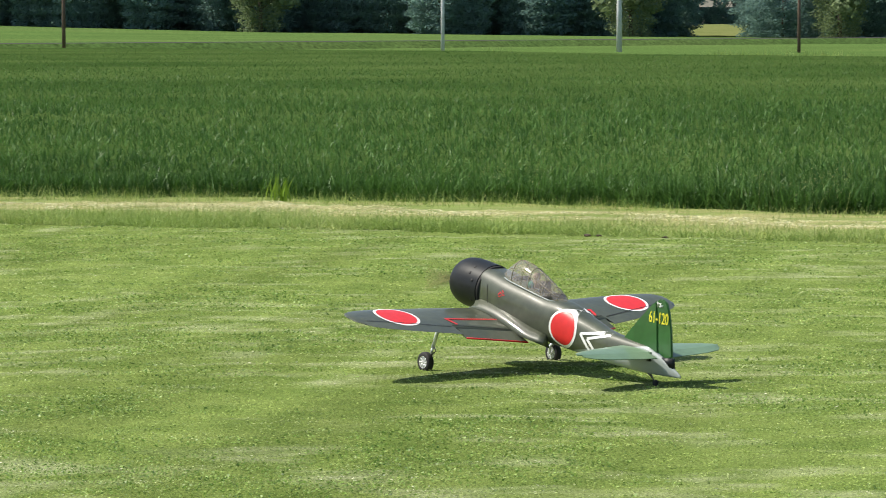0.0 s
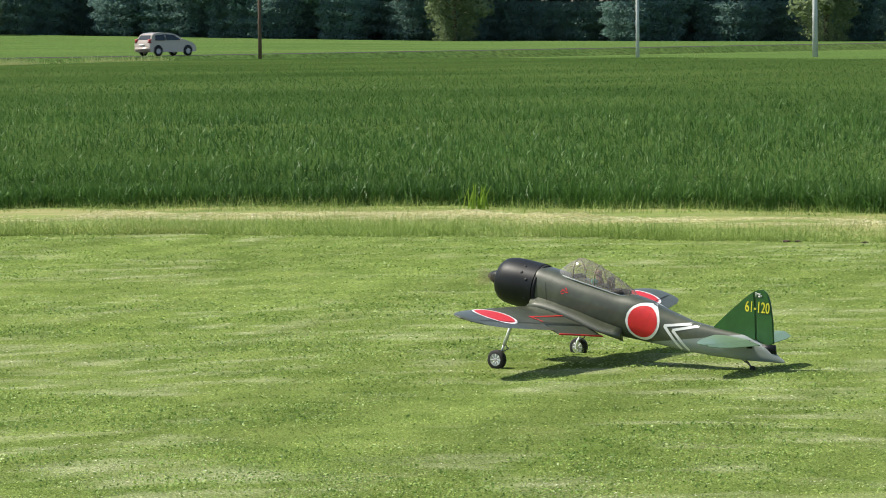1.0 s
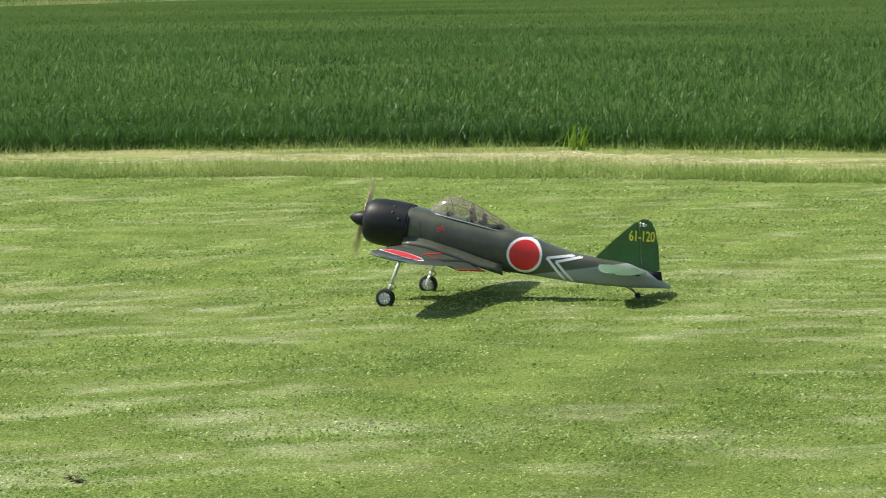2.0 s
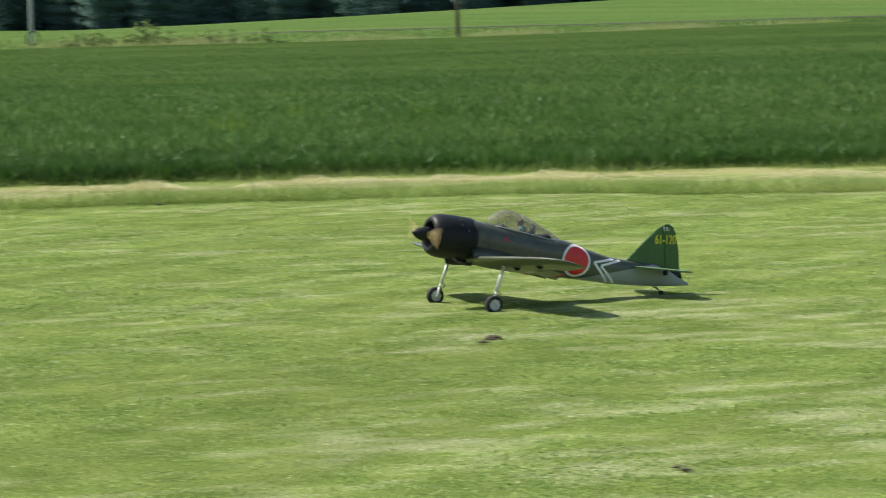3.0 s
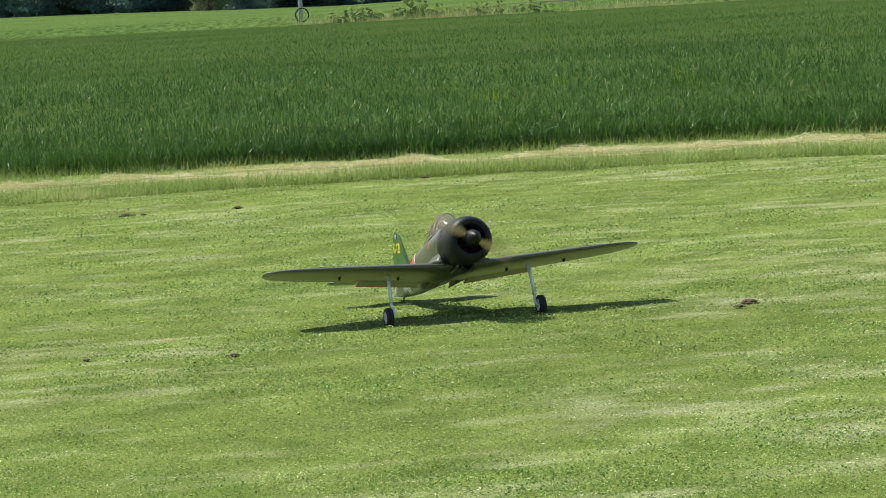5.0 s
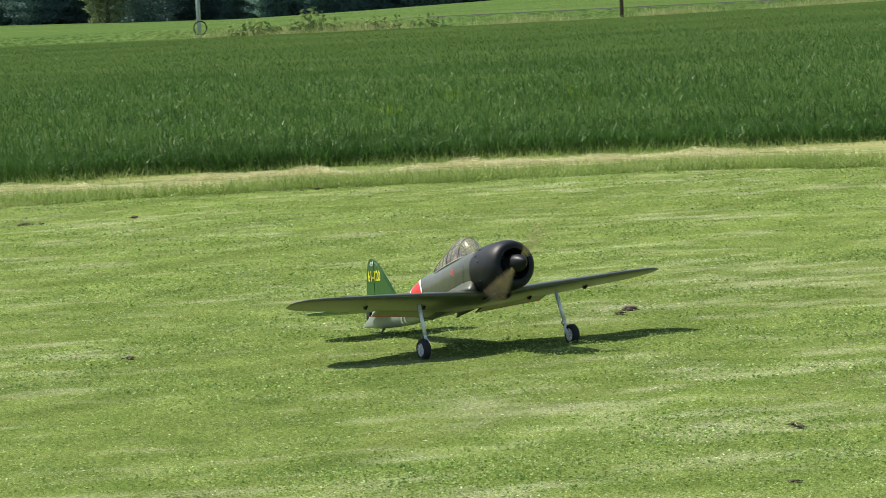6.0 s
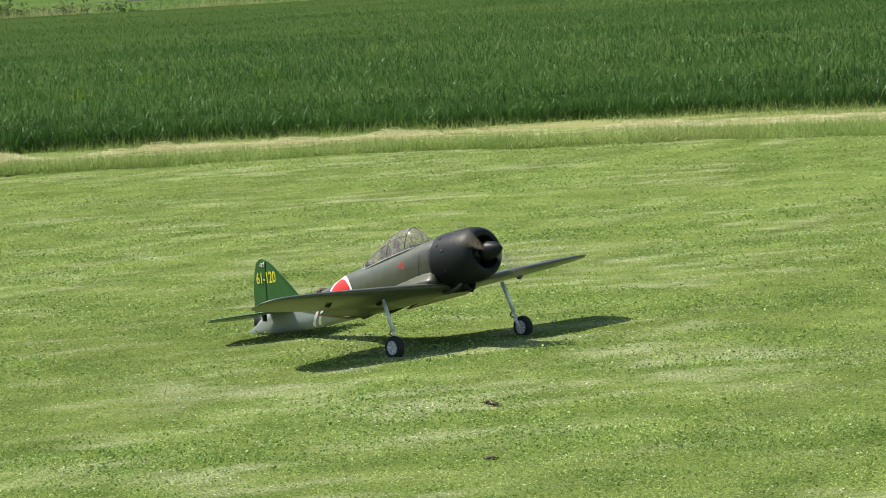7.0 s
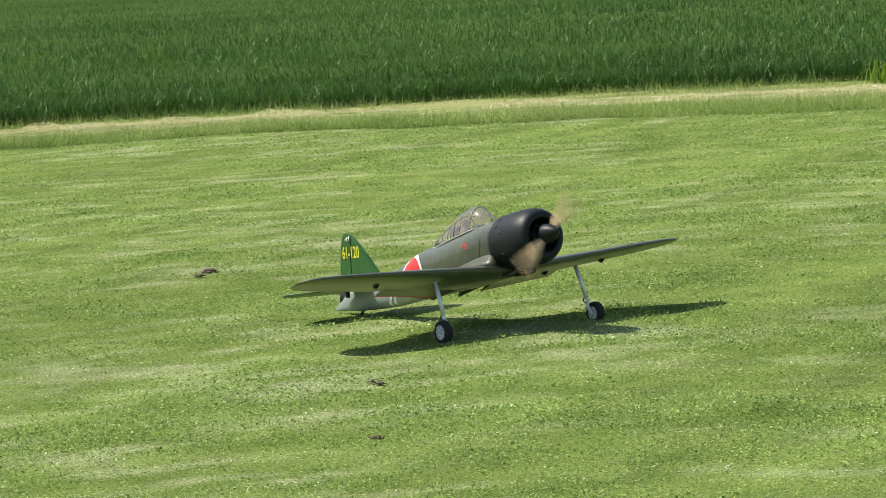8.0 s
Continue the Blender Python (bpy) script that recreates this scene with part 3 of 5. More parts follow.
def side_patch(name, polygon_rings, side, material, parent, label="", lift=0.0015):
    """A marking on the hull's side, from rows of (x, z) points."""
    bm = bmesh.new()
    rows = [[bm.verts.new((x, side * (hull(x, z) + lift), z)) for x, z in row] for row in polygon_rings]
    for a, b in zip(rows, rows[1:]):
        for i in range(len(a) - 1):
            bm.faces.new((a[i], a[i + 1], b[i + 1], b[i]) if side < 0 else (b[i], b[i + 1], a[i + 1], a[i]))
    return part(name, bm, material, parent, label)


def disc_rows(cx, cz, r0, r1, n=40, k=6):
    return [[(cx + (r0 + (r1 - r0) * j / k) * math.cos(2 * math.pi * i / n), cz + (r0 + (r1 - r0) * j / k) * math.sin(2 * math.pi * i / n)) for i in range(n + 1)] for j in range(k + 1)]


def bar_rows(p, q, w, n=10):
    p, q = Vector(p), Vector(q)
    s = Vector((-(q - p).y, (q - p).x)).normalized() * w / 2
    return [[tuple(p.lerp(q, i / n) - s) for i in range(n + 1)], [tuple(p.lerp(q, i / n)) for i in range(n + 1)], [tuple(p.lerp(q, i / n) + s) for i in range(n + 1)]]


WING = ((0.0, 0.0, 0.47), (0.10, 0.0, 0.465), (0.35, -0.012, 0.410), (0.60, -0.032, 0.358), (0.80, -0.053, 0.308), (0.90, -0.072, 0.270),
        (0.962, -0.090, 0.228), (1.001, -0.112, 0.175), (1.023, -0.138, 0.112), (1.031, -0.170, 0.035))


def wing_at(y):
    y = abs(y)
    ys = [w[0] for w in WING]
    return float(np.interp(y, ys, [w[1] for w in WING])), float(np.interp(y, ys, [w[2] for w in WING])), 0.243 + 0.068 * y


def foil(u, thick):
    return thick * 5 * (0.2969 * math.sqrt(u) - 0.126 * u - 0.3516 * u * u + 0.2843 * u ** 3 - 0.1015 * u ** 4)


def wing_point(y, u, up):
    """A point of the wing's skin; u runs from the front edge to the back."""
    lead, chord, zr = wing_at(y)
    x = lead - chord * u
    thick = chord * (0.150 - 0.03 * abs(y)) * foil(u, 1.0)
    return Vector((x, y, zr + (x + 0.19) * math.tan(radians(14.0)) + (thick if up else -0.65 * thick)))


def wing_top(x, y, lift=0.0015):
    lead, chord, _ = wing_at(y)
    p = wing_point(y, min(max((lead - x) / chord, 0.001), 0.999), True)
    return Vector((x, y, p.z + lift))


def make_wing(side, parent):
    us = [0, 0.01, 0.03, 0.07, 0.14, 0.25, 0.4, 0.55, 0.7, 0.85, 1.0]
    bm = bmesh.new()
    ys = [0.0, 0.1, 0.22, 0.35, 0.48, 0.489, 0.491, 0.6, 0.7, 0.8, 0.87, 0.90, 0.935, 0.962, 0.984, 1.001, 1.014, 1.023, 1.031]
    top, low = ([[bm.verts.new(wing_point(side * y, u * (0.83 if y < 0.49 else 1.0), up)) for u in us] for y in ys] for up in (True, False))
    for k in range(ys.index(0.489)):
        bm.faces.new((top[k][-1], top[k + 1][-1], low[k + 1][-1], low[k][-1]))
    for rows, m in ((top, 0), (low, 1)):
        for a, b in zip(rows, rows[1:]):
            for i in range(len(us) - 1):
                bm.faces.new((a[i], a[i + 1], b[i + 1], b[i])).material_index = m
    bmesh.ops.remove_doubles(bm, verts=bm.verts, dist=0.0004)
    bmesh.ops.recalc_face_normals(bm, faces=bm.faces)
    wing = part("wing", bm, [OLIVE, UNDERSIDE], parent)
    # roundel on the upper skin
    for name, r0, r1, m, lift in (("roundel_border", 0.102, 0.117, WHITE, 0.0015), ("roundel", 0.0, 0.103, RED, 0.002)):
        bm = bmesh.new()
        rows = [[bm.verts.new(wing_top(-0.195 + x, side * (0.745 + z), lift)) for x, z in row] for row in disc_rows(0, 0, r0, r1, 40, 5)]
        for a, b in zip(rows, rows[1:]):
            for i in range(40):
                bm.faces.new((a[i], a[i + 1], b[i + 1], b[i]))
        bmesh.ops.remove_doubles(bm, verts=bm.verts, dist=0.0002)
        bmesh.ops.recalc_face_normals(bm, faces=bm.faces)
        part(name, bm, m, wing)

    def strip(name, y0, y1, x0, x1, wdt, m, lift=0.0022):
        bm = bmesh.new()
        n = 14
        rows = [[], []]
        for i in range(n + 1):
            y, x = y0 + (y1 - y0) * i / n, x0 + (x1 - x0) * i / n
            rows[0].append(bm.verts.new(wing_top(x - wdt / 2, side * y, lift)))
            rows[1].append(bm.verts.new(wing_top(x + wdt / 2, side * y, lift)))
        for i in range(n):
            bm.faces.new((rows[0][i], rows[0][i + 1], rows[1][i + 1], rows[1][i]))
        bmesh.ops.recalc_face_normals(bm, faces=bm.faces)
        return part(name, bm, m, wing)

    strip("walkway_line", 0.15, 0.47, -0.245, -0.235, 0.012, RED)
    for k in range(5):
        strip("walkway_line", 0.460 - 0.004 * k, 0.475 - 0.004 * k, -0.238 - 0.014 * k, -0.238 - 0.014 * k, 0.0165, RED)
    strip("hinge_gap", 0.50, 0.97, -0.325, -0.250, 0.005, DARK_LINE)
    strip("hinge_gap", 0.13, 0.485, -0.368, -0.308, 0.004, DARK_LINE)
    # drooped flap behind the rear edge
    bm = bmesh.new()
    loops = []
    for y in (0.135, 0.25, 0.37, 0.48):
        lead, chord, zr = wing_at(y)
        p, r = wing_point(side * y, 0.84, False), wing_point(side * y, 0.84, True)
        q = Vector((lead - chord - 0.010, side * y, p.z - 0.030))
        loops.append([p, q, q + Vector((0, 0, 0.004)), r])
    rings(bm, loops)
    for f in bm.faces:
        f.material_index = 1 if f.normal.z < 0 else 0
    flap = sharp(part("flap", bm, [OLIVE, UNDERSIDE], wing))
    bm = bmesh.new()
    tube(bm, [Vector(l[1]) + Vector((-0.003, 0, 0.002)) for l in loops], 0.0045, 6)
    part("flap_edge", bm, RED, flap)
    # pylon stubs under the wing
    for y in (0.30, 0.62):
        bm = bmesh.new()
        p = wing_point(side * y, 0.45, False)
        plate(bm, [(p.x + 0.02, p.z + 0.004), (p.x - 0.03, p.z + 0.002), (p.x - 0.02, p.z - 0.014), (p.x, p.z - 0.016)], p.y - 0.004, p.y + 0.004, 0.001)
        part("hinge_bracket", bm, BLACK, wing)
    return wing


UNDERSIDE = paint("underside_paint", (0.105, 0.120, 0.078), 0.42, scale=30, vary=0.15, coat=0.2)


def make_wheel(name, parent, center, r, w):
    """A wheel as its own frame, so that it can turn."""
    hub = tagged(new(name), "black rubber tyre on a grey metal hub")
    hub.parent = parent
    hub.location = center
    bm = bmesh.new()
    lathe(bm, [(-w / 2, r * 0.62), (-w / 2, r * 0.86), (-w * 0.36, r * 0.97), (-w * 0.15, r), (w * 0.15, r), (w * 0.36, r * 0.97), (w / 2, r * 0.86), (w / 2, r * 0.62)], (0, 0, 0), "y", 28, False)
    part("tyre", bm, RUBBER, hub)
    bm = bmesh.new()
    lathe(bm, [(-w * 0.46, 0.002), (-w * 0.46, r * 0.18), (-w * 0.34, r * 0.24), (-w * 0.36, r * 0.55), (-w * 0.5, r * 0.63), (w * 0.5, r * 0.63), (w * 0.36, r * 0.55), (w * 0.34, r * 0.24), (w * 0.46, r * 0.18), (w * 0.46, 0.002)], (0, 0, 0), "y", 24)
    part("rim", bm, HUB, hub)
    for s in (-1, 1):
        for k in range(8):
            a = 2 * math.pi * k / 8
            bm = bmesh.new()
            p, q = (Vector((math.cos(a) * d, s * w * 0.40, math.sin(a) * d)) for d in (r * 0.2, r * 0.58))
            tube(bm, [p, q], r * 0.06, 5)
            part("spoke", bm, CHROME, hub)
    return hub


def letters(text, size, material, name, parent, m, label="", extrude=0.0006, bold=0.0):
    cu = bpy.data.curves.new(name, "FONT")
    cu.body, cu.size, cu.extrude, cu.offset = text, size, extrude, bold
    cu.align_x, cu.align_y = "CENTER", "CENTER"
    tmp = bpy.data.objects.new(name, cu)
    me = bpy.data.meshes.new_from_object(tmp)
    bpy.data.objects.remove(tmp)
    me.transform(m)
    me.materials.clear()
    me.materials.append(material)
    return mesh_object(name, me, parent, label)


def make_aeroplane():
    plane = tagged(new("model_aeroplane"), "large dark green radio-controlled model fighter with red roundels taxiing on grass", "model aeroplane")
    # fuselage
    bm = bmesh.new()
    xs = list(np.linspace(-0.02, -1.458, 70))
    rings(bm, [hull_loop(float(x), 80) for x in xs])
    fus = sharp(part("fuselage", bm, FUSELAGE, plane, "olive green fuselage with grey belly"), 60)
    for s in (-1, 1):
        side_patch("roundel_border", disc_rows(-0.684, 0.247, 0.081, 0.096, 64), s, WHITE, fus, "white ring", 0.002)
        side_patch("roundel", disc_rows(-0.684, 0.247, 0.0, 0.082, 64, 12), s, RED, fus, "red disc", 0.003)
        for apex, up, low in (((-0.806, 0.230), (-0.950, 0.2400), (-0.893, 0.108)), ((-0.852, 0.207), (-0.992, 0.2305), (-0.937, 0.101))):
            side_patch("chevron_arm", bar_rows(apex, up, 0.0138), s, WHITE, fus, "white stripe", 0.0018)
            side_patch("chevron_arm", bar_rows(apex, low, 0.0150), s, WHITE, fus, "white stripe", 0.0021)
        # small red emblem below the windscreen, left as strokes
        for k, (dx, dz, a) in enumerate(((0, 0, 0.6), (0.012, 0.006, -0.7), (-0.012, 0.004, 0.9), (-0.020, -0.006, 0.1), (0.004, -0.010, -0.2))):
            p = Vector((-0.235 + dx, 0.395 + dz))
            q = p + Vector((math.cos(a), math.sin(a))) * 0.018
            side_patch("emblem_stroke", bar_rows(p, q, 0.005, 3), s, RED, fus)
        # panel line and exhaust slots
        side_patch("panel_line", bar_rows((-0.115, 0.44), (-0.125, 0.30), 0.003, 8), s, DARK_LINE, fus)
        for k in range(4):
            side_patch("exhaust_slot", bar_rows((-0.045 - 0.016 * k, 0.330 - 0.003 * k), (-0.052 - 0.016 * k, 0.329 - 0.003 * k), 0.010, 2), s, DARK_LINE, fus)
        for k in range(3):
            bm = bmesh.new()
            x, z = -0.062 - 0.022 * k, 0.318 - 0.004 * k
            tube(bm, [(x + 0.006, s * (hull(x, z) - 0.004), z), (x - 0.006, s * (hull(x, z) + 0.006), z - 0.002)], 0.0055, 8)
            part("exhaust_stub", bm, CHROME, fus)
    # cowl
    c0 = Vector((-0.025, 0, 0.404))
    turn = Matrix.Translation(c0) @ Matrix.Rotation(radians(-PITCH), 4, "Y")
    bm = bmesh.new()
    lathe(bm, [(-0.004, 0.1245), (0.10, 0.1275), (0.16, 0.1265), (0.20, 0.121), (0.225, 0.111), (0.238, 0.099), (0.240, 0.088), (0.235, 0.078), (0.21, 0.074), (0.06, 0.074), (0.05, 0.01)], (0, 0, 0), "x", 48)
    bmesh.ops.transform(bm, matrix=turn, verts=bm.verts)
    cowl = sharp(part("cowling", bm, BLACK, plane, "glossy black round engine cowling"), 50)
    for a in (0.35, 0.62, 0.95, 2.2, 2.52, 2.8, -0.5, 3.6):
        bm = bmesh.new()
        lathe(bm, [(0.1268, 0.0001), (0.1268, 0.0085), (0.1282, 0.0075), (0.1282, 0.0001)], (0, 0, 0), "x", 14)
        bmesh.ops.transform(bm, matrix=turn @ Matrix.Translation((0.035 if math.cos(a * 3) > 0 else 0.075, 0, 0)) @ Matrix.Rotation(a, 4, "X") @ Matrix.Rotation(radians(90), 4, "Z"), verts=bm.verts)
        part("cooling_hole", bm, DARK_LINE, cowl)
    bm = bmesh.new()
    lathe(bm, [(-0.024, 0.10), (-0.024, 0.1195), (-0.002, 0.1215), (0.0, 0.10)], (0, 0, 0), "x", 40)
    bmesh.ops.transform(bm, matrix=turn, verts=bm.verts)
    part("cowling_gap", bm, DARK_LINE, cowl)
    # engine inside
    bm = bmesh.new()
    lathe(bm, [(0.06, 0.001), (0.06, 0.045), (0.16, 0.042), (0.19, 0.030), (0.22, 0.012), (0.22, 0.001)], (0, 0, 0), "x", 20)
    bmesh.ops.transform(bm, matrix=turn, verts=bm.verts)
    engine = part("engine", bm, ENGINE, plane, "dark metal engine inside the cowling")
    for k in range(7):
        bm = bmesh.new()
        for j in range(6):
            lathe(bm, [(0.035 + 0.008 * j, 0.008), (0.035 + 0.008 * j, 0.018), (0.039 + 0.008 * j, 0.018), (0.039 + 0.008 * j, 0.008)], (0.13, 0, 0), "z", 10)
        bmesh.ops.transform(bm, matrix=turn @ Matrix.Rotation(2 * math.pi * k / 7 + 0.2, 4, "X"), verts=bm.verts)
        part("cylinder", bm, ENGINE, engine)
    # oil cooler scoop and exhausts below
    bm = bmesh.new()
    lathe(bm, [(-0.03, 0.012), (-0.03, 0.026), (0.05, 0.032), (0.085, 0.030), (0.088, 0.024), (0.07, 0.020), (0.05, 0.004)], (0.02, 0, -0.125), "x", 18)
    bmesh.ops.transform(bm, matrix=turn, verts=bm.verts)
    part("air_scoop", bm, BLACK, plane)
    for s in (-1, 1):
        bm = bmesh.new()
        tube(bm, [turn @ Vector(p) for p in ((0.10, s * 0.04, -0.105), (0.06, s * 0.045, -0.132), (0.01, s * 0.05, -0.142), (-0.03, s * 0.052, -0.140))], 0.010, 10)
        part("exhaust_pipe", bm, ENGINE, plane)
    # spinner and propeller on one turning hub
    hub = new("propeller")
    hub.parent = plane
    tagged(hub, "two-bladed varnished wooden propeller with a black spinner")
    bm = bmesh.new()
    lathe(bm, [(-0.030, 0.001), (-0.030, 0.043), (-0.005, 0.044), (0.018, 0.040), (0.040, 0.032), (0.060, 0.021), (0.074, 0.010), (0.080, 0.001)], (0, 0, 0), "x", 24)
    part("spinner", bm, BLACK, hub)
    blades_made = []
    for s in (-1, 1):
        bm = bmesh.new()
        loops = []
        for r, w, tw in ((0.02, 0.020, 55), (0.06, 0.030, 42), (0.11, 0.037, 30), (0.17, 0.034, 22), (0.215, 0.025, 17), (0.236, 0.014, 15), (0.242, 0.004, 15)):
            a = radians(tw)
            loop = []
            for j in range(10):
                b = 2 * math.pi * j / 10
                u, t = math.cos(b) * w / 2, math.sin(b) * (0.006 if r < 0.05 else 0.0035)
                loop.append((s * (u * math.sin(a)) + t * math.cos(a), s * (u * math.cos(a)) - s * t * math.sin(a), s * r))
            loops.append(loop)
        rings(bm, loops)
        blades_made.append(part("blade", bm, PROP_WOOD, hub))
    # fin and rudder
    fin = [(-1.055, 0.226), (-1.16, 0.318), (-1.26, 0.396), (-1.292, 0.414), (-1.300, 0.330), (-1.302, 0.165), (-1.20, 0.160), (-1.08, 0.18)]
    bm = bmesh.new()
    plate(bm, fin, -0.009, 0.009, 0.005)
    finp = sharp(part("fin", bm, FIN_GREEN, plane, "bright green tail fin"), 40)
    rud = [(-1.304, 0.165), (-1.302, 0.33), (-1.295, 0.414), (-1.318, 0.424), (-1.345, 0.422), (-1.368, 0.404), (-1.384, 0.36), (-1.398, 0.27), (-1.402, 0.150), (-1.36, 0.135)]
    bm = bmesh.new()
    plate(bm, rud, -0.007, 0.007, 0.004)
    rudder = sharp(part("rudder", bm, FIN_GREEN, finp, "bright green rudder"), 40)
    bm = bmesh.new()
    plate(bm, [(-1.30, 0.147), (-1.408, 0.142), (-1.412, 0.095), (-1.30, 0.10)], -0.012, 0.012, 0.004)
    part("tail_cone_patch", bm, BLACK, finp)
    for s in (-1, 1):
        m = Matrix.Translation((-1.312 if s > 0 else -1.296, s * 0.0096, 0.345)) @ (Matrix.Rotation(math.pi, 4, "Z") if s > 0 else Matrix.Identity(4)) @ Matrix.Rotation(radians(90), 4, "X")
        slope = Matrix.Rotation(radians(-4 if s > 0 else 4), 4, "Z")
        letters("61-120", 0.068, YELLOW, "tail_number", finp, Matrix.Translation((0, 0, -0.014)) @ m @ slope @ Matrix.Diagonal((0.74, 1.14, 1, 1)), "yellow tail number", bold=0.0006)
        for k, (dx, dz, w, hh) in enumerate(((0, 0, 0.004, 0.026), (-0.016, 0.004, 0.018, 0.005), (-0.018, -0.004, 0.005, 0.02), (-0.030, -0.006, 0.012, 0.010), (-0.022, -0.010, 0.020, 0.004))):
            bm = bmesh.new()
            x, z = -1.305 + dx, 0.398 + dz
            box(bm, (x - w / 2, s * 0.0085 - 0.0012, z - hh / 2), (x + w / 2, s * 0.0085 + 0.0012, z + hh / 2))
            part("emblem_stroke", bm, WHITE if k != 3 else GREY, finp)
    # tailplane with elevators
    for s in (-1, 1):
        bm = bmesh.new()
        loops = []
        for y, lead, chord in ((0.0, -1.075, 0.20), (0.14, -1.10, 0.165), (0.29, -1.135, 0.12), (0.390, -1.168, 0.08), (0.432, -1.195, 0.045), (0.446, -1.22, 0.012)):
            loop = []
            for u in (0, 0.08, 0.3, 0.65, 1.0):
                x = lead - chord * u
                loop.append((x, s * y, 0.172 + 0.01 * y + (x + 1.2) * 0.12 + (0.010 - 0.012 * y) * math.sin(math.pi * min(u * 0.8 + 0.1, 0.95)) * 0.9))
            for u in (1.0, 0.65, 0.3, 0.08):
                x = lead - chord * u
                loop.append((x, s * y, 0.172 + 0.01 * y + (x + 1.2) * 0.12 - (0.010 - 0.012 * y) * math.sin(math.pi * min(u * 0.8 + 0.1, 0.95)) * 0.9))
            loops.append(loop)
        rings(bm, loops)
        tail = sharp(part("tailplane", bm, STAB_GREEN, plane, "grey-green tailplane"), 40)
        bm = bmesh.new()
        loops = []
        for y, front, back in ((0.045, -1.272, -1.345), (0.16, -1.27, -1.338), (0.30, -1.26, -1.322), (0.395, -1.252, -1.295), (0.430, -1.243, -1.262)):
            z = 0.172 + 0.01 * y
            loops.append([(front, s * y, z + (front + 1.2) * 0.12 + 0.005), (back, s * y, z + (back + 1.2) * 0.20 + 0.001), (back, s * y, z + (back + 1.2) * 0.20 - 0.002), (front, s * y, z + (front + 1.2) * 0.12 - 0.006)])
        rings(bm, loops)
        sharp(part("elevator", bm, STAB_GREEN, tail), 40)
        bm = bmesh.new()
        box(bm, (-1.30, s * 0.048 - 0.004, 0.125), (-1.27, s * 0.048 + 0.004, 0.160), 0.002)
        part("control_horn", bm, BLACK, tail)
    for s in (-1, 1):
        make_wing(s, plane)
    # wing fillet fairing
    for s in (-1, 1):
        bm = bmesh.new()
        loops = []
        for x in np.linspace(-0.02, -0.56, 14):
            u = min(max(-x / 0.465, 0.02), 1.0)
            p = wing_point(s * 0.12, min(u, 0.98), True)
            zt = p.z if x > -0.46 else p.z - (-0.46 - x) * 0.3
            t, b, w = station(x)
            k = max(0.0, 1 - max(0.0, (-x - 0.46) / 0.1))
            loops.append([(x, s * (hull(x, zt + 0.055) - 0.004), zt + 0.055), (x, s * (0.112 + 0.012 * k), zt + 0.016), (x, s * (0.115 + 0.045 * k), zt + 0.002), (x, s * 0.07, zt - 0.02)])
        rings(bm, loops)
        part("wing_fillet", bm, FUSELAGE, plane)
    # canopy: glass skin and frames
    cx = (-0.155, -0.19, -0.225, -0.255, -0.285, -0.33, -0.38, -0.43, -0.48, -0.53, -0.575, -0.615)
    cz = (0.508, 0.530, 0.549, 0.559, 0.561, 0.548, 0.526, 0.500, 0.470, 0.438, 0.408, 0.376)
    cw = (0.040, 0.056, 0.066, 0.069, 0.070, 0.069, 0.067, 0.064, 0.060, 0.053, 0.042, 0.016)

    def arch(i, grow=0.0, n=16):
        x = cx[i]
        sill = station(x)[0] - 0.030
        pts = []
        for j in range(n + 1):
            a = math.pi * j / n
            pts.append(Vector((x, math.cos(a) * (cw[i] + grow), sill + math.sin(a) ** 0.95 * (max(cz[i] - sill, 0.004) + grow))))
        return pts

    bm = bmesh.new()
    rows = [[bm.verts.new(p) for p in arch(i)] for i in range(len(cx))]
    for a, b in zip(rows, rows[1:]):
        for i in range(len(a) - 1):
            bm.faces.new((a[i], a[i + 1], b[i + 1], b[i]))
    canopy = part("canopy", bm, CANOPY_GLASS, plane, "clear framed cockpit canopy")
    canopy.visible_shadow = False
    for i in (3, 5, 6, 7, 8, 9, 10):
        bm = bmesh.new()
        tube(bm, arch(i, 0.001), 0.0026 if i in (3, 6) else 0.0012, 6)
        part("canopy_frame", bm, FRAME, canopy)
    for j in (4, 8, 12):
        bm = bmesh.new()
        tube(bm, [arch(i, 0.001)[j] for i in (range(3, 11) if j == 8 else range(2, 11))], 0.0013, 6)
        part("canopy_frame", bm, FRAME, canopy)
    for s in (0, 16):
        bm = bmesh.new()
        tube(bm, [arch(i, 0.002)[s] + Vector((0, 0, 0.022)) for i in range(1, 11)], 0.004, 6)
        part("canopy_sill", bm, GREY, canopy)
    # cockpit well, seat, coaming and a plain seated figure
    bm = bmesh.new()
    box(bm, (-0.545, -0.055, 0.36), (-0.23, 0.055, 0.405), 0.008)
    part("cockpit_well", bm, COCKPIT, plane, "dark cockpit interior")
    bm = bmesh.new()
    box(bm, (-0.455, -0.034, 0.40), (-0.440, 0.034, 0.468), 0.006)
    box(bm, (-0.45, -0.034, 0.41), (-0.38, 0.034, 0.428), 0.005)
    part("seat", bm, COCKPIT, plane, "dark seat with a tall back")
    bm = bmesh.new()
    lathe(bm, [(0.40, 0.002), (0.40, 0.028), (0.440, 0.030), (0.460, 0.020), (0.468, 0.013), (0.474, 0.016), (0.487, 0.019), (0.499, 0.014), (0.505, 0.003)], (-0.375, 0, 0), "z", 16)
    part("seated_doll", bm, FIGURE, plane, "plain brown doll in the cockpit")
    bm = bmesh.new()
    lathe(bm, [(0.0, 0.002), (0.002, 0.016), (0.02, 0.02), (0.03, 0.012), (0.034, 0.002)], (-0.365, 0.028, 0.428), "z", 12)
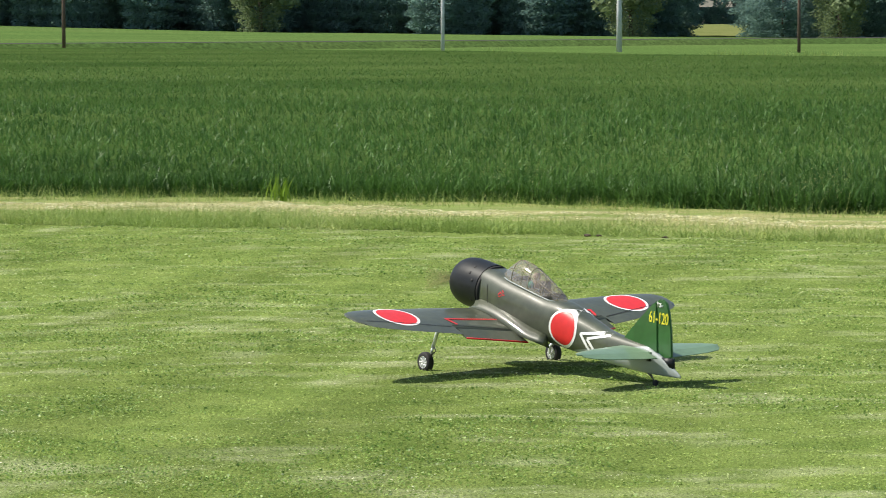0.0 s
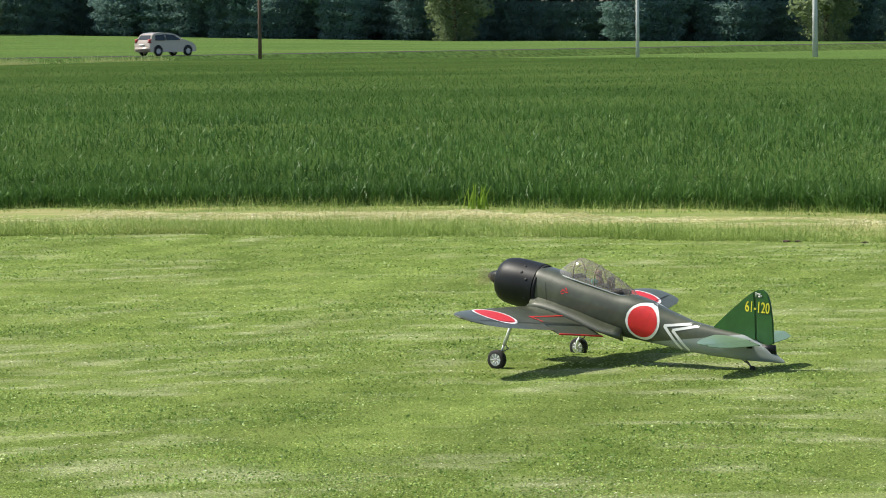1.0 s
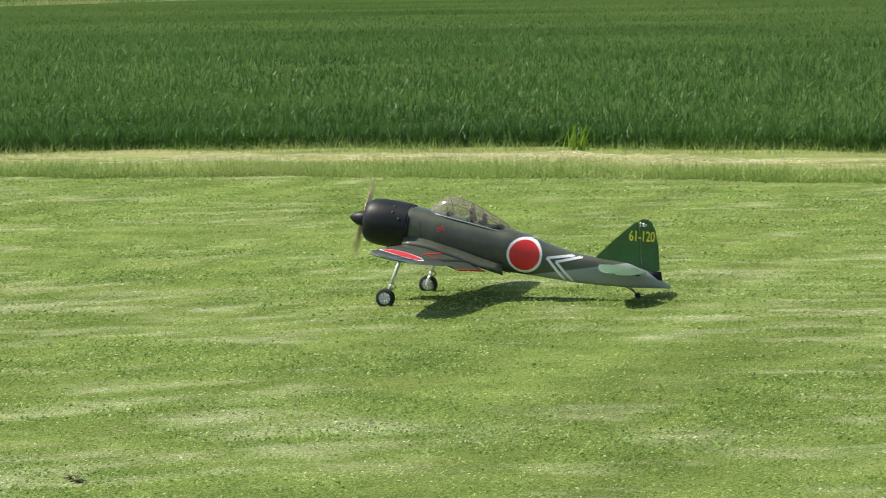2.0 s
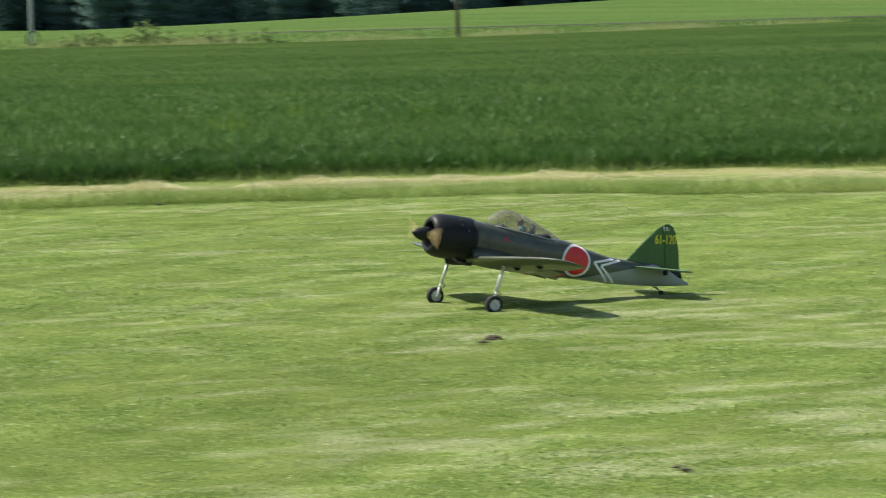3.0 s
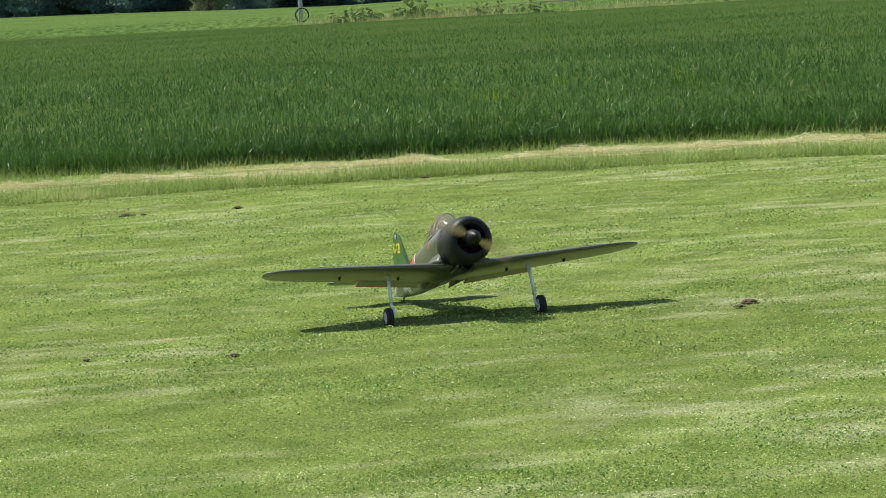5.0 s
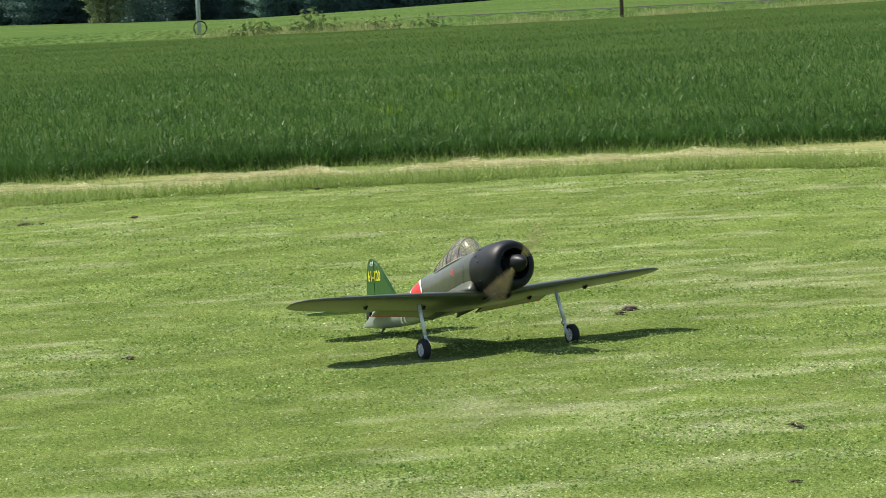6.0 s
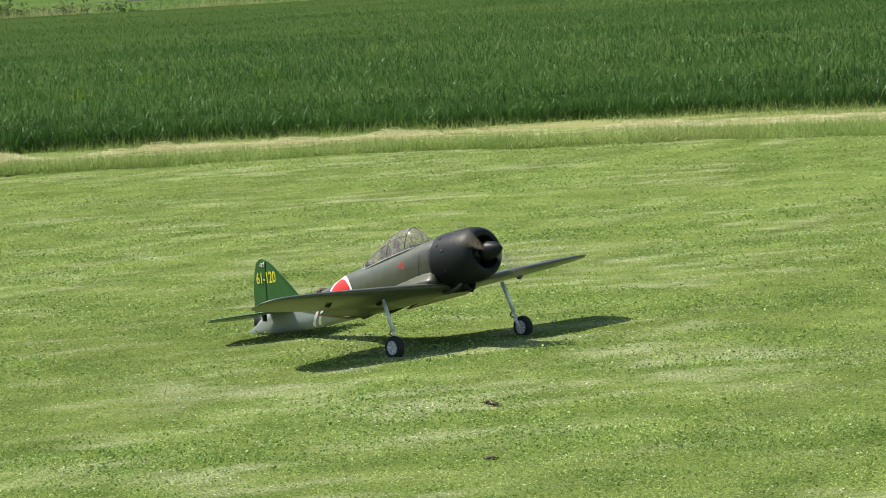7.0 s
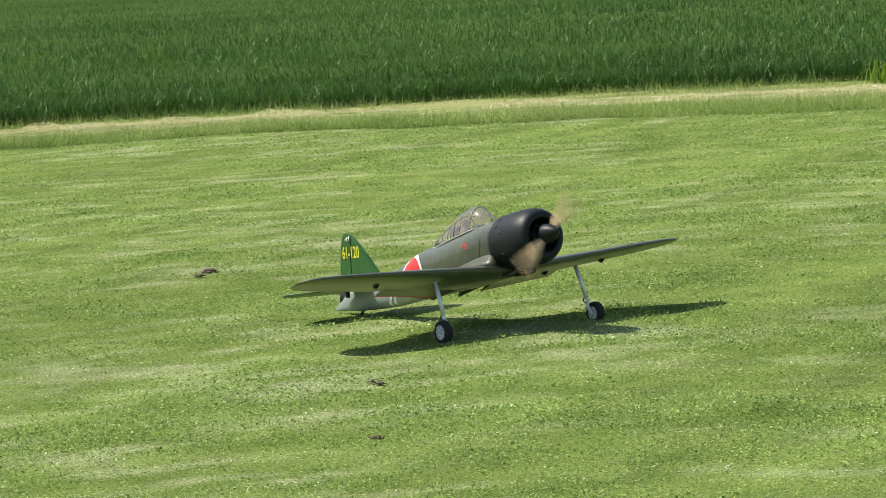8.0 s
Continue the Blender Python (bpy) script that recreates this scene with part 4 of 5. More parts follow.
    part("glove_cloth", bm, TEAL, plane, "small teal cloth")
    bm = bmesh.new()
    box(bm, (-0.262, -0.06, 0.43), (-0.225, 0.05, 0.480), 0.01)
    part("instrument_panel", bm, COCKPIT, plane)
    # main legs
    wheels = []
    for s in (-1, 1):
        top = Vector((-0.085, s * 0.385, 0.265))
        knee = Vector((-0.028, s * 0.392, 0.125))
        leg = new("landing_leg")
        leg.parent = plane
        tagged(leg, "bright metal landing leg")
        for name, pts, r, m in (("strut", (top, knee), 0.0095, CHROME), ("oleo", (knee, knee + (knee - top) * 0.18), 0.007, CHROME),
                                ("fork", (knee + (knee - top) * 0.16, Vector((-0.012, s * 0.384, 0.088)), Vector((0.0, s * 0.390, 0.052)), Vector((0.0, s * 0.417, 0.052))), 0.0075, CHROME),
                                ("scissor_link", (knee + Vector((-0.004, 0, 0.012)), knee + Vector((-0.026, 0, -0.016)), knee + Vector((0.008, 0, -0.034))), 0.0035, ENGINE)):
            bm = bmesh.new()
            tube(bm, pts, r, 10)
            part(name, bm, m, leg)
        wheels.append(make_wheel("main_wheel", plane, (0, s * 0.417, 0.052), 0.052, 0.036))
    # tail wheel
    tl = new("tail_wheel_leg")
    tl.parent = plane
    for name, pts, r in (("strut", ((-1.235, 0, 0.066), (-1.255, 0, 0.045), (-1.272, 0, 0.02)), 0.004), ("spring", ((-1.215, 0, 0.065), (-1.262, 0, 0.036)), 0.003)):
        bm = bmesh.new()
        tube(bm, pts, r, 8)
        part(name, bm, ENGINE, tl)
    bm = bmesh.new()
    lathe(bm, [(-0.007, 0.004), (-0.007, 0.014), (0, 0.017), (0.007, 0.014), (0.007, 0.004)], (-1.278, 0, 0.017), "y", 16)
    part("tail_wheel", bm, RUBBER, tl)
    return plane, hub, blades_made, turn, wheels


# ---- car ----
def make_car():
    """A small rounded hatchback, nose towards +x."""
    car = tagged(new("hatchback_car"), "small beige metallic hatchback driving along the far road", "car")
    prof = [(-1.90, 0.30), (-1.93, 0.55), (-1.90, 0.85), (-1.80, 1.02), (-1.60, 1.34), (-1.40, 1.46), (-0.9, 1.52), (-0.2, 1.50), (0.3, 1.40), (0.95, 1.04), (1.45, 0.90), (1.75, 0.76), (1.90, 0.58), (1.92, 0.36), (1.85, 0.25), (-1.80, 0.24)]

    def wide(z):
        return 0.82 if z < 0.9 else 0.82 - (z - 0.9) * 0.33
    bm = bmesh.new()
    rows = [[bm.verts.new((x, k * wide(z) * (1 if abs(k) < 0.9 else 0.985), z)) for x, z in prof] for k in (-1, -0.9, 0.0, 0.9, 1)]
    n = len(prof)
    for a, b in zip(rows, rows[1:]):
        for i in range(n):
            bm.faces.new((a[i], a[(i + 1) % n], b[(i + 1) % n], b[i]))
    for r in (rows[0], rows[-1]):
        bm.faces.new(r)
    bmesh.ops.recalc_face_normals(bm, faces=bm.faces)
    body = sharp(part("body", bm, CAR_PAINT, car), 30)
    for s in (-1, 1):
        for name, o in (("rear_side_window", [(-1.42, 1.0), (-1.36, 1.33), (-0.62, 1.40), (-0.58, 1.0)]), ("front_side_window", [(-0.50, 1.0), (-0.54, 1.40), (0.15, 1.36), (0.68, 1.02)])):
            bm = bmesh.new()
            a = [bm.verts.new((x, s * (wide(z) + 0.006), z)) for x, z in o]
            b = [bm.verts.new((x, s * (wide(z) - 0.02), z)) for x, z in o]
            bm.faces.new(a)
            bm.faces.new(b[::-1])
            for i in range(4):
                bm.faces.new((a[i], b[i], b[(i + 1) % 4], a[(i + 1) % 4]))
            bmesh.ops.recalc_face_normals(bm, faces=bm.faces)
            part(name, bm, CAR_GLASS, car, smooth=False)
        bm = bmesh.new()
        box(bm, (-1.93, s * 0.70 - 0.09, 0.80), (-1.76, s * 0.70 + 0.09, 1.10), 0.03)
        part("tail_lamp", bm, LAMP_RED, car)
        bm = bmesh.new()
        box(bm, (1.62, s * 0.62 - 0.12, 0.64), (1.87, s * 0.62 + 0.12, 0.76), 0.03)
        part("headlight", bm, WHITE, car)
        bm = bmesh.new()
        box(bm, (0.58, s * 0.90 - 0.07, 0.98), (0.72, s * 0.90 + 0.07, 1.10), 0.03)
        part("wing_mirror", bm, CAR_PAINT, car)
    for name, lo, hi in (("rear_window", (-1.70, -0.55, 1.08), (-1.50, 0.55, 1.36)), ("windscreen", (0.35, -0.58, 1.08), (0.93, 0.58, 1.34))):
        bm = bmesh.new()
        back = name == "rear_window"
        q = [(-1.785, 1.06), (-1.625, 1.33)] if back else [(0.93, 1.07), (0.38, 1.37)]
        d = -0.012 if back else 0.012
        vs = [bm.verts.new((q[0][0] + d, -0.66, q[0][1])), bm.verts.new((q[0][0] + d, 0.66, q[0][1])), bm.verts.new((q[1][0] + d, 0.56, q[1][1] + 0.01)), bm.verts.new((q[1][0] + d, -0.56, q[1][1] + 0.01))]
        fc = bm.faces.new(vs)
        ext = bmesh.ops.extrude_face_region(bm, geom=[fc])
        for vv in ext["geom"]:
            if isinstance(vv, bmesh.types.BMVert):
                vv.co.x -= d * 4
        bmesh.ops.recalc_face_normals(bm, faces=bm.faces)
        part(name, bm, CAR_GLASS, car, smooth=False)
    bm = bmesh.new()
    box(bm, (-1.98, -0.78, 0.34), (-1.84, 0.78, 0.56), 0.05)
    part("bumper", bm, CAR_PAINT, car)
    bm = bmesh.new()
    box(bm, (-1.96, -0.26, 0.66), (-1.915, 0.26, 0.77), 0.01)
    part("plate_panel", bm, WHITE, car)
    out = []
    for x in (-1.22, 1.22):
        for s in (-1, 1):
            bm = bmesh.new()
            lathe(bm, [(-0.01, 0.02), (-0.01, 0.36), (0.012, 0.36), (0.012, 0.02)], (x, s * 0.818, 0.34), "y", 20)
            part("wheel_arch", bm, DARK_LINE, car)
            w = new("wheel")
            w.parent, w.location = car, (x, s * 0.75, 0.30)
            bm = bmesh.new()
            lathe(bm, [(-0.10, 0.18), (-0.10, 0.27), (-0.07, 0.30), (0.07, 0.30), (0.10, 0.27), (0.10, 0.18)], (0, 0, 0), "y", 24, False)
            part("tyre", bm, RUBBER, w)
            bm = bmesh.new()
            lathe(bm, [(-0.095, 0.01), (-0.095, 0.05), (-0.08, 0.15), (-0.10, 0.19), (0.10, 0.19), (0.08, 0.15), (0.095, 0.05), (0.095, 0.01)], (0, 0, 0), "y", 20)
            part("rim", bm, HUB, w)
            out.append(w)
    return car, out


# ---- far things ----
def make_pole(x, y, z, r, height, material, label, lean=0.0):
    pole = tagged(new("utility_pole"), label, "utility pole", "poles along the road")
    pole.location = (x, y, z)
    bm = bmesh.new()
    tube(bm, [(0, 0, -0.6), (lean * 0.3, 0, height * 0.3), (lean, 0, height)], [r * 1.15, r, r * 0.7], 12)
    part("shaft", bm, material, pole)
    if height < 3:
        return pole
    bm = bmesh.new()
    box(bm, (-0.7 + lean, -0.05, height - 0.5), (0.7 + lean, 0.05, height - 0.38), 0.01)
    part("cross_arm", bm, material, pole)
    for dx in (-0.6, 0, 0.6):
        bm = bmesh.new()
        lathe(bm, [(0, 0.02), (0.0, 0.05), (0.05, 0.06), (0.1, 0.04), (0.16, 0.05), (0.2, 0.02)], (dx + lean, 0, height - 0.38), "z", 10)
        part("insulator", bm, WHITE, pole)
    return pole


def crown_mesh(seed, height, spread, n, low, size, thick=0.0):
    """Leaf clumps over several limbs' ends, with an uneven outline and gaps."""
    rng = np.random.default_rng(seed)
    k = 16
    zc = rng.uniform(low if not thick else height * 0.42, height * 0.92, k)
    env = np.sqrt(np.clip(1 - ((zc - height * 0.45) / (height * 0.58)) ** 2, 0.05, 1))
    a = rng.uniform(0, 6.28, k)
    rad = rng.uniform(0.25, 0.8, k) * spread * env * (1.3 if thick else 1.0)
    c = np.stack([np.cos(a) * rad, np.sin(a) * rad, zc], 1)
    s = rng.uniform(0.16, 0.30, k) * spread + 0.5
    w = rng.integers(0, k, n)
    d = rng.normal(0, 1, (n, 3))
    d /= np.linalg.norm(d, axis=1)[:, None]
    p = c[w] + d * (s[w] * rng.uniform(0.55, 1.08, n))[:, None] * (1.25, 1.25, 0.95)
    fill = rng.uniform(0, 1, n) < thick
    zf = rng.uniform(0.1, min(height, 5.6), n)
    rf = spread * np.sqrt(np.clip(1 - ((zf - height * 0.42) / (height * 0.60)) ** 2, 0.03, 1)) * rng.uniform(0.5, 1.0, n)
    af = rng.uniform(0, 6.28, n)
    rf *= 0.85 + 0.22 * np.sin(3 * af + 1.7 * zf + seed) * np.sin(1.9 * zf - 2 * af)
    p[fill] = np.stack([np.cos(af) * rf, np.sin(af) * rf, zf], 1)[fill]
    p[:, 2] = np.maximum(p[:, 2], 0.15)
    u = rng.normal(0, 1, (n, 3))
    u -= d * (u * d).sum(1)[:, None] * 0.75
    u /= np.linalg.norm(u, axis=1)[:, None]
    t = np.cross(u, d + rng.normal(0, 0.5, (n, 3)))
    t /= np.linalg.norm(t, axis=1)[:, None]
    q = rng.uniform(0.5, 1.2, n)[:, None] * size * np.where(fill, 0.38, 1.0)[:, None]
    v = np.stack([p - u * q, p + t * q * 0.6, p + u * q, p - t * q * 0.6], 1).reshape(-1, 3)
    return v, np.arange(4 * n).reshape(-1, 4)


def make_tree(seed, height, spread, leaves, material, low, label, size=0.42, thick=0.0):
    rng = random.Random(seed)
    tree = tagged(new("tree"), label, "tree", "trees of the far wood")
    bm = bmesh.new()
    tube(bm, [(0, 0, -0.3), (0.1, 0, height * 0.25), (rng.uniform(-.4, .4), rng.uniform(-.4, .4), height * 0.55), (rng.uniform(-.5, .5), 0, height * 0.85)], [0.34, 0.27, 0.17, 0.05], 9)
    for k in range(6):
        a, z = k * 1.1 + rng.uniform(0, 1), height * rng.uniform(0.2, 0.6)
        e = Vector((math.cos(a), math.sin(a), 0.6)) * spread * 0.55
        tube(bm, [(0, 0, z), Vector((0, 0, z)) + e * 0.5, Vector((0, 0, z + 0.4)) + e], [0.11, 0.07, 0.02], 6)
    part("trunk", bm, BARK, tree)
    v, f = crown_mesh(seed, height, spread, leaves, low, size, thick)
    arrays("crown", v, f, material, tree)
    return tree


def make_bush(seed, height, spread, leaves, material, label, size=0.16):
    bush = tagged(new("bush"), label, "bush", "bushes along the ditch")
    rng = random.Random(seed)
    bm = bmesh.new()
    for k in range(5):
        a = rng.uniform(0, 6.28)
        tube(bm, [(0, 0, -0.1), (math.cos(a) * spread * 0.3, math.sin(a) * spread * 0.3, height * 0.5), (math.cos(a) * spread * 0.6, math.sin(a) * spread * 0.6, height * 0.9)], [0.04, 0.03, 0.01], 6)
    part("stems", bm, BARK, bush)
    v, f = crown_mesh(seed, height, spread, leaves, 0.1, size)
    arrays("foliage", v, f, material, bush)
    return bush


def far_wood():
    rng = random.Random(21)
    dark, light = "dense dark green tree at the edge of the wood, haze in its leaf colour", "yellowish green tree at the edge of the wood"
    kinds = [make_tree(100 + k, h, s, 14000, HAZED_LEAF, 0.4, dark, 0.50, 0.82) for k, (h, s) in enumerate(((15, 5.5), (17, 6.0), (13, 5.0), (16, 6.5), (12, 4.6)))]
    pale = make_tree(130, 11, 4.2, 7000, LEAF_LIGHT, 0.4, light, 0.42, 0.6)
    first = set(kinds)
    x = -260.0
    while x < 118:
        y = TREES_Y + rng.uniform(-4, 10) - (x + 70) * 0.10
        g = float(rise(np.array(x), np.array(y))) - 0.15
        m = pose(x, y, g, 0, 0, rng.uniform(0, 360))
        src = rng.choice(kinds)
        gap = 60 < x < 74
        if not gap:
            if src in first:
                src.matrix_basis = m
                first.discard(src)
            else:
                copy_thing(src, m)
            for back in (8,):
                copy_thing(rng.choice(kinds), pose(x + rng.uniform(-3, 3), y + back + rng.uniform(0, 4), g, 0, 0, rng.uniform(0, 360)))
        x += rng.uniform(2.7, 4.1)
    for k, x in enumerate((-172.0, -64.0, 52.0, 80.0, 2.0)):
        y = TREES_Y - 11 - (x + 70) * 0.10
        m = pose(x, y, float(rise(np.array(x), np.array(y))) - 0.15, 0, 0, 70 * k)
        if k:
            copy_thing(pale, m)
        else:
            pale.matrix_basis = m
    for k in range(26):
        copy_thing(rng.choice(kinds), pose(45 + k * 5.2, 680 + rng.uniform(-14, 14), -0.3, 0, 0, rng.uniform(0, 360)))


def pale_field():
    """A yellowish field on the slope seen through the gap in the wood, with a low hedge above it."""
    v, f = grid(np.linspace(40, 110, 15), np.linspace(500, 640, 12), lambda x, y: 0.1 + 1.7 * np.clip((y - 500) / 140, 0, 1) + 0.1 * np.sin(x * 0.3))
    tagged(arrays("pale_field", v, f, RIPE), "pale yellow field on a slope beyond the wood", "field", kind="structure")


RIPE = turf("ripe_field", (0.105, 0.130, 0.040), (0.140, 0.160, 0.052), (0.17, 0.18, 0.07), 0.05, through_light=0, rough=1.0, island=0.0, shine=0.0)


def road_line(x):
    """The road bends away from the field."""
    return ROAD_Y - 3.0 + 1.15 * 6.0 * np.log1p(np.exp((x + 26.0) / 6.0))


def roadside():
    bm = bmesh.new()
    rows = []
    for x in np.linspace(-400, 300, 60):
        y = float(road_line(x))
        rows.append([bm.verts.new(p) for p in ((x, y - 5.0, 0.0), (x, y - 3.6, 0.56), (x, y + 3.6, 0.58), (x, y + 5.0, 0.0))])
    for a, b in zip(rows, rows[1:]):
        for i in range(3):
            bm.faces.new((a[i], b[i], b[i + 1], a[i + 1])).material_index = 0 if i == 1 and a[0].co.x > -60 else 1
    bmesh.ops.recalc_face_normals(bm, faces=bm.faces)
    tagged(part("road", bm, [ASPHALT, MEADOW], smooth=False), "narrow grey country road on a low bank", "road", kind="structure")
    make_pole(-11.30, 212.52, 0.38, 0.11, 7.5, POLE_WOOD, "weathered brown wooden utility pole beside the far road")
    make_pole(12.33, 212.52, -0.01, 0.11, 8, CONCRETE, "pale grey concrete utility pole beside the far road")
    make_pole(24.49, 222.02, 0.14, 0.17, 9, CONCRETE, "pale grey concrete utility pole beside the far road")
    make_pole(34.83, 212.53, -0.09, 0.1, 7.5, POLE_WOOD, "weathered brown wooden utility pole beside the far road")
    make_pole(-31.73, 161.68, 0.09, 0.09, 7.0, POLE_WOOD, "weathered brown wooden utility pole beside the far road")
    make_pole(-53.38, 161.68, 0.23, 0.1, 8, CONCRETE, "grey pole with a black coiled ring of cable")
    bm = bmesh.new()
    ring = [(0.34 * math.cos(2 * math.pi * k / 24), -0.2, 0.34 * math.sin(2 * math.pi * k / 24)) for k in range(25)]
    tube(bm, ring, 0.035, 6)
    coil = tagged(part("cable_ring", bm, RUBBER), "black coil of cable hung on a grey pole", "cable coil")
    coil.location = (-53.12, 161.28, 0.86)
    rng = random.Random(5)
    label = "scrubby pale green bush beside the ditch"
    src = [make_bush(300 + k, h, s, 190, SCRUB, label) for k, (h, s) in enumerate(((0.8, 0.6), (1.2, 0.6), (0.55, 0.8)))]
    spots = [(-47.5, 1), (-50.0, 0), (-51.0, 2), (-46.0, 2)] + [(-44.5 + 1.3 * k + rng.uniform(-0.6, 0.6), rng.choice((0, 2, 2))) for k in range(3)]
    used = set()
    for x, k in spots:
        m = pose(x * 0.885, 142.5 + rng.uniform(-1, 1), 0.0, 0, 0, rng.uniform(0, 360))
        if k in used:
            copy_thing(src[k], m)
        else:
            src[k].matrix_basis = m
            used.add(k)


def make_clod(seed, x, y, r):
    """A crumbled lump of earth with bits round it."""
    rng = random.Random(seed)
    bm = bmesh.new()
    for k in range(7):
        q = r * (1.0 if k == 0 else rng.uniform(0.2, 0.5))
        d = 0 if k == 0 else r * rng.uniform(0.6, 1.6)
        a = rng.uniform(0, 6.28)
        g = bmesh.ops.create_icosphere(bm, subdivisions=2, radius=q)
        for v in g["verts"]:
            s = 1 + 0.35 * noise.noise(v.co * (3 / q) + Vector((seed, k, 0)))
            v.co = Vector((v.co.x * s * 1.3 + math.cos(a) * d * 1.4, v.co.y * s + math.sin(a) * d, max(v.co.z * s * 0.5 + q * 0.2, -0.01)))
    ob = tagged(part("earth_clod", bm, SOIL, smooth=False), "small dark lump of earth on the mown grass", "earth clod", "clods on the lawn")
    ob.location = (x, y, float(lawn_height(np.array(x), np.array(y))) + 0.006)
    return ob


def weeds():
    rng = np.random.default_rng(31)
    spots = [(0.338, 32.769, 0.270), (-8.234, 38.976, 0.580), (-9.918, 39.463, 0.580), (-8.313, 39.076, 0.580), (-10.121, 37.041, 0.580), (-10.285, 40.670, 0.580), (-10.067, 40.023, 0.580), (-8.595, 40.434, 0.580), (-8.622, 40.052, 0.580), (-10.176, 40.496, 0.580), (-10.182, 36.836, 0.580), (-10.331, 41.294, 0.580), (-10.232, 37.163, 0.580)]
    k = np.repeat(np.arange(len(spots)), 26)
    at = np.array(spots)[k]
    n = len(k)
    v, f = blades(rng, at[:, 0] + rng.normal(0, 0.09, n), at[:, 1] + rng.normal(0, 0.06, n), np.full(n, 0.05), at[:, 2] * rng.uniform(0.7, 1.1, n), rng.uniform(0.012, 0.026, n), 0.22, 3, 0.5)
    tagged(arrays("weeds", v, f, WEED), "bright yellow-green weeds standing in the crop", "weeds", kind="stuff")


def wild_grass():
    """Pale seeding grasses that stand in the crop's front rows."""
    rng = np.random.default_rng(37)
    at = np.concatenate([rng.normal(5.15, 0.22, 26), rng.normal(4.7, 0.4, 10), rng.normal(2.3, 0.2, 10), rng.uniform(-15, 7.5, 25)])
    n = len(at)
    y = crop_edge(at) + rng.uniform(-0.1, 0.35, n)
    top = rng.uniform(0.25, 0.55, n)
    v, f = blades(rng, at, y, np.zeros(n), top, rng.uniform(0.003, 0.006, n), 0.25, 3, 0.5)
    tagged(arrays("wild_grass_stalks", v, f, VERGE), "thin pale stalks of wild grass in the front of the crop", "grass", kind="stuff")
    k = np.repeat(np.arange(n), 14)
    p = np.stack([at[k] + rng.normal(0, 0.035, len(k)), y[k] + rng.normal(0, 0.03, len(k)), top[k] * rng.uniform(0.75, 1.05, len(k))], 1)
    v, f = leaflets(rng, p, rng.uniform(0.004, 0.010, len(k)), rng.uniform(0.15, 0.3, len(k)), 1.5)
    tagged(arrays("wild_grass_plumes", v, f, VERGE), "pale seed heads of wild grass in the front of the crop", "grass", kind="stuff")


def rough_strip():
    """Uncut grass between the crop's far side and the meadow."""
    rng = np.random.default_rng(33)
    for name, n, x0, x1, deep, tall, bare, material, label in (("rough_grass", 40000, -47, -15, 13.0, (0.40, 0.95), -0.3, VERGE, "pale rough grass along the far side of the crop"),
                                                               ("ditch_grass", 9000, 3, 32, 3.0, (0.40, 0.85), 0.35, FRINGE, "dark green ditch grass behind the crop")):
        x = rng.uniform(x0, x1, n)
        y = crop_end(x) + 0.3 + deep * rng.uniform(0, 1, n) ** 1.6
        keep = soft_noise(x, y * 0.4, 35, 0.5) > rng.normal(bare, 0.3, n)
        x, y = x[keep], y[keep]
        h = rng.uniform(*tall, len(x)) * (1 + 0.4 * soft_noise(x, y, 36, 0.8))
        v, f = blades(rng, x, y, np.zeros(len(x)), np.clip(h, 0.1, 0.9), rng.uniform(0.02, 0.05, len(x)), 0.4, 2, 0.5)
        tagged(arrays(name, v, f, material), label, "grass", kind="stuff")


lawn_grass()
clippings()
verge_grass()
straw_swath()
crop()
weeds()
wild_grass()
rough_strip()
roadside()
pale_field()
far_wood()
for k, (x, y, r) in enumerate([(-3.402, 16.863, 0.025), (-3.410, 16.637, 0.013), (-5.593, 14.977, 0.014), (-6.354, 14.945, 0.011), (-10.323, 25.779, 0.025), (-10.172, 25.776, 0.015), (-1.778, 11.948, 0.010), (2.823, 27.808, 0.020), (2.908, 27.728, 0.015), (-1.818, 12.034, 0.011), (-1.599, 10.563, 0.010), (3.427, 27.469, 0.013), (-9.496, 26.212, 0.020), (-8.821, 29.498, 0.018), (-8.934, 29.330, 0.015), (-1.779, 11.953, 0.010), (-7.867, 34.892, 0.020)]):
    make_clod(k + 1, x, y, r * 1.25)
aeroplane, propeller, propeller_blades, nose, main_wheels = make_aeroplane()
car, car_wheels = make_car()


def taxi(x, y, heading, roll, pitch):
    return pose(x, y, 0.004, roll, -pitch, heading)


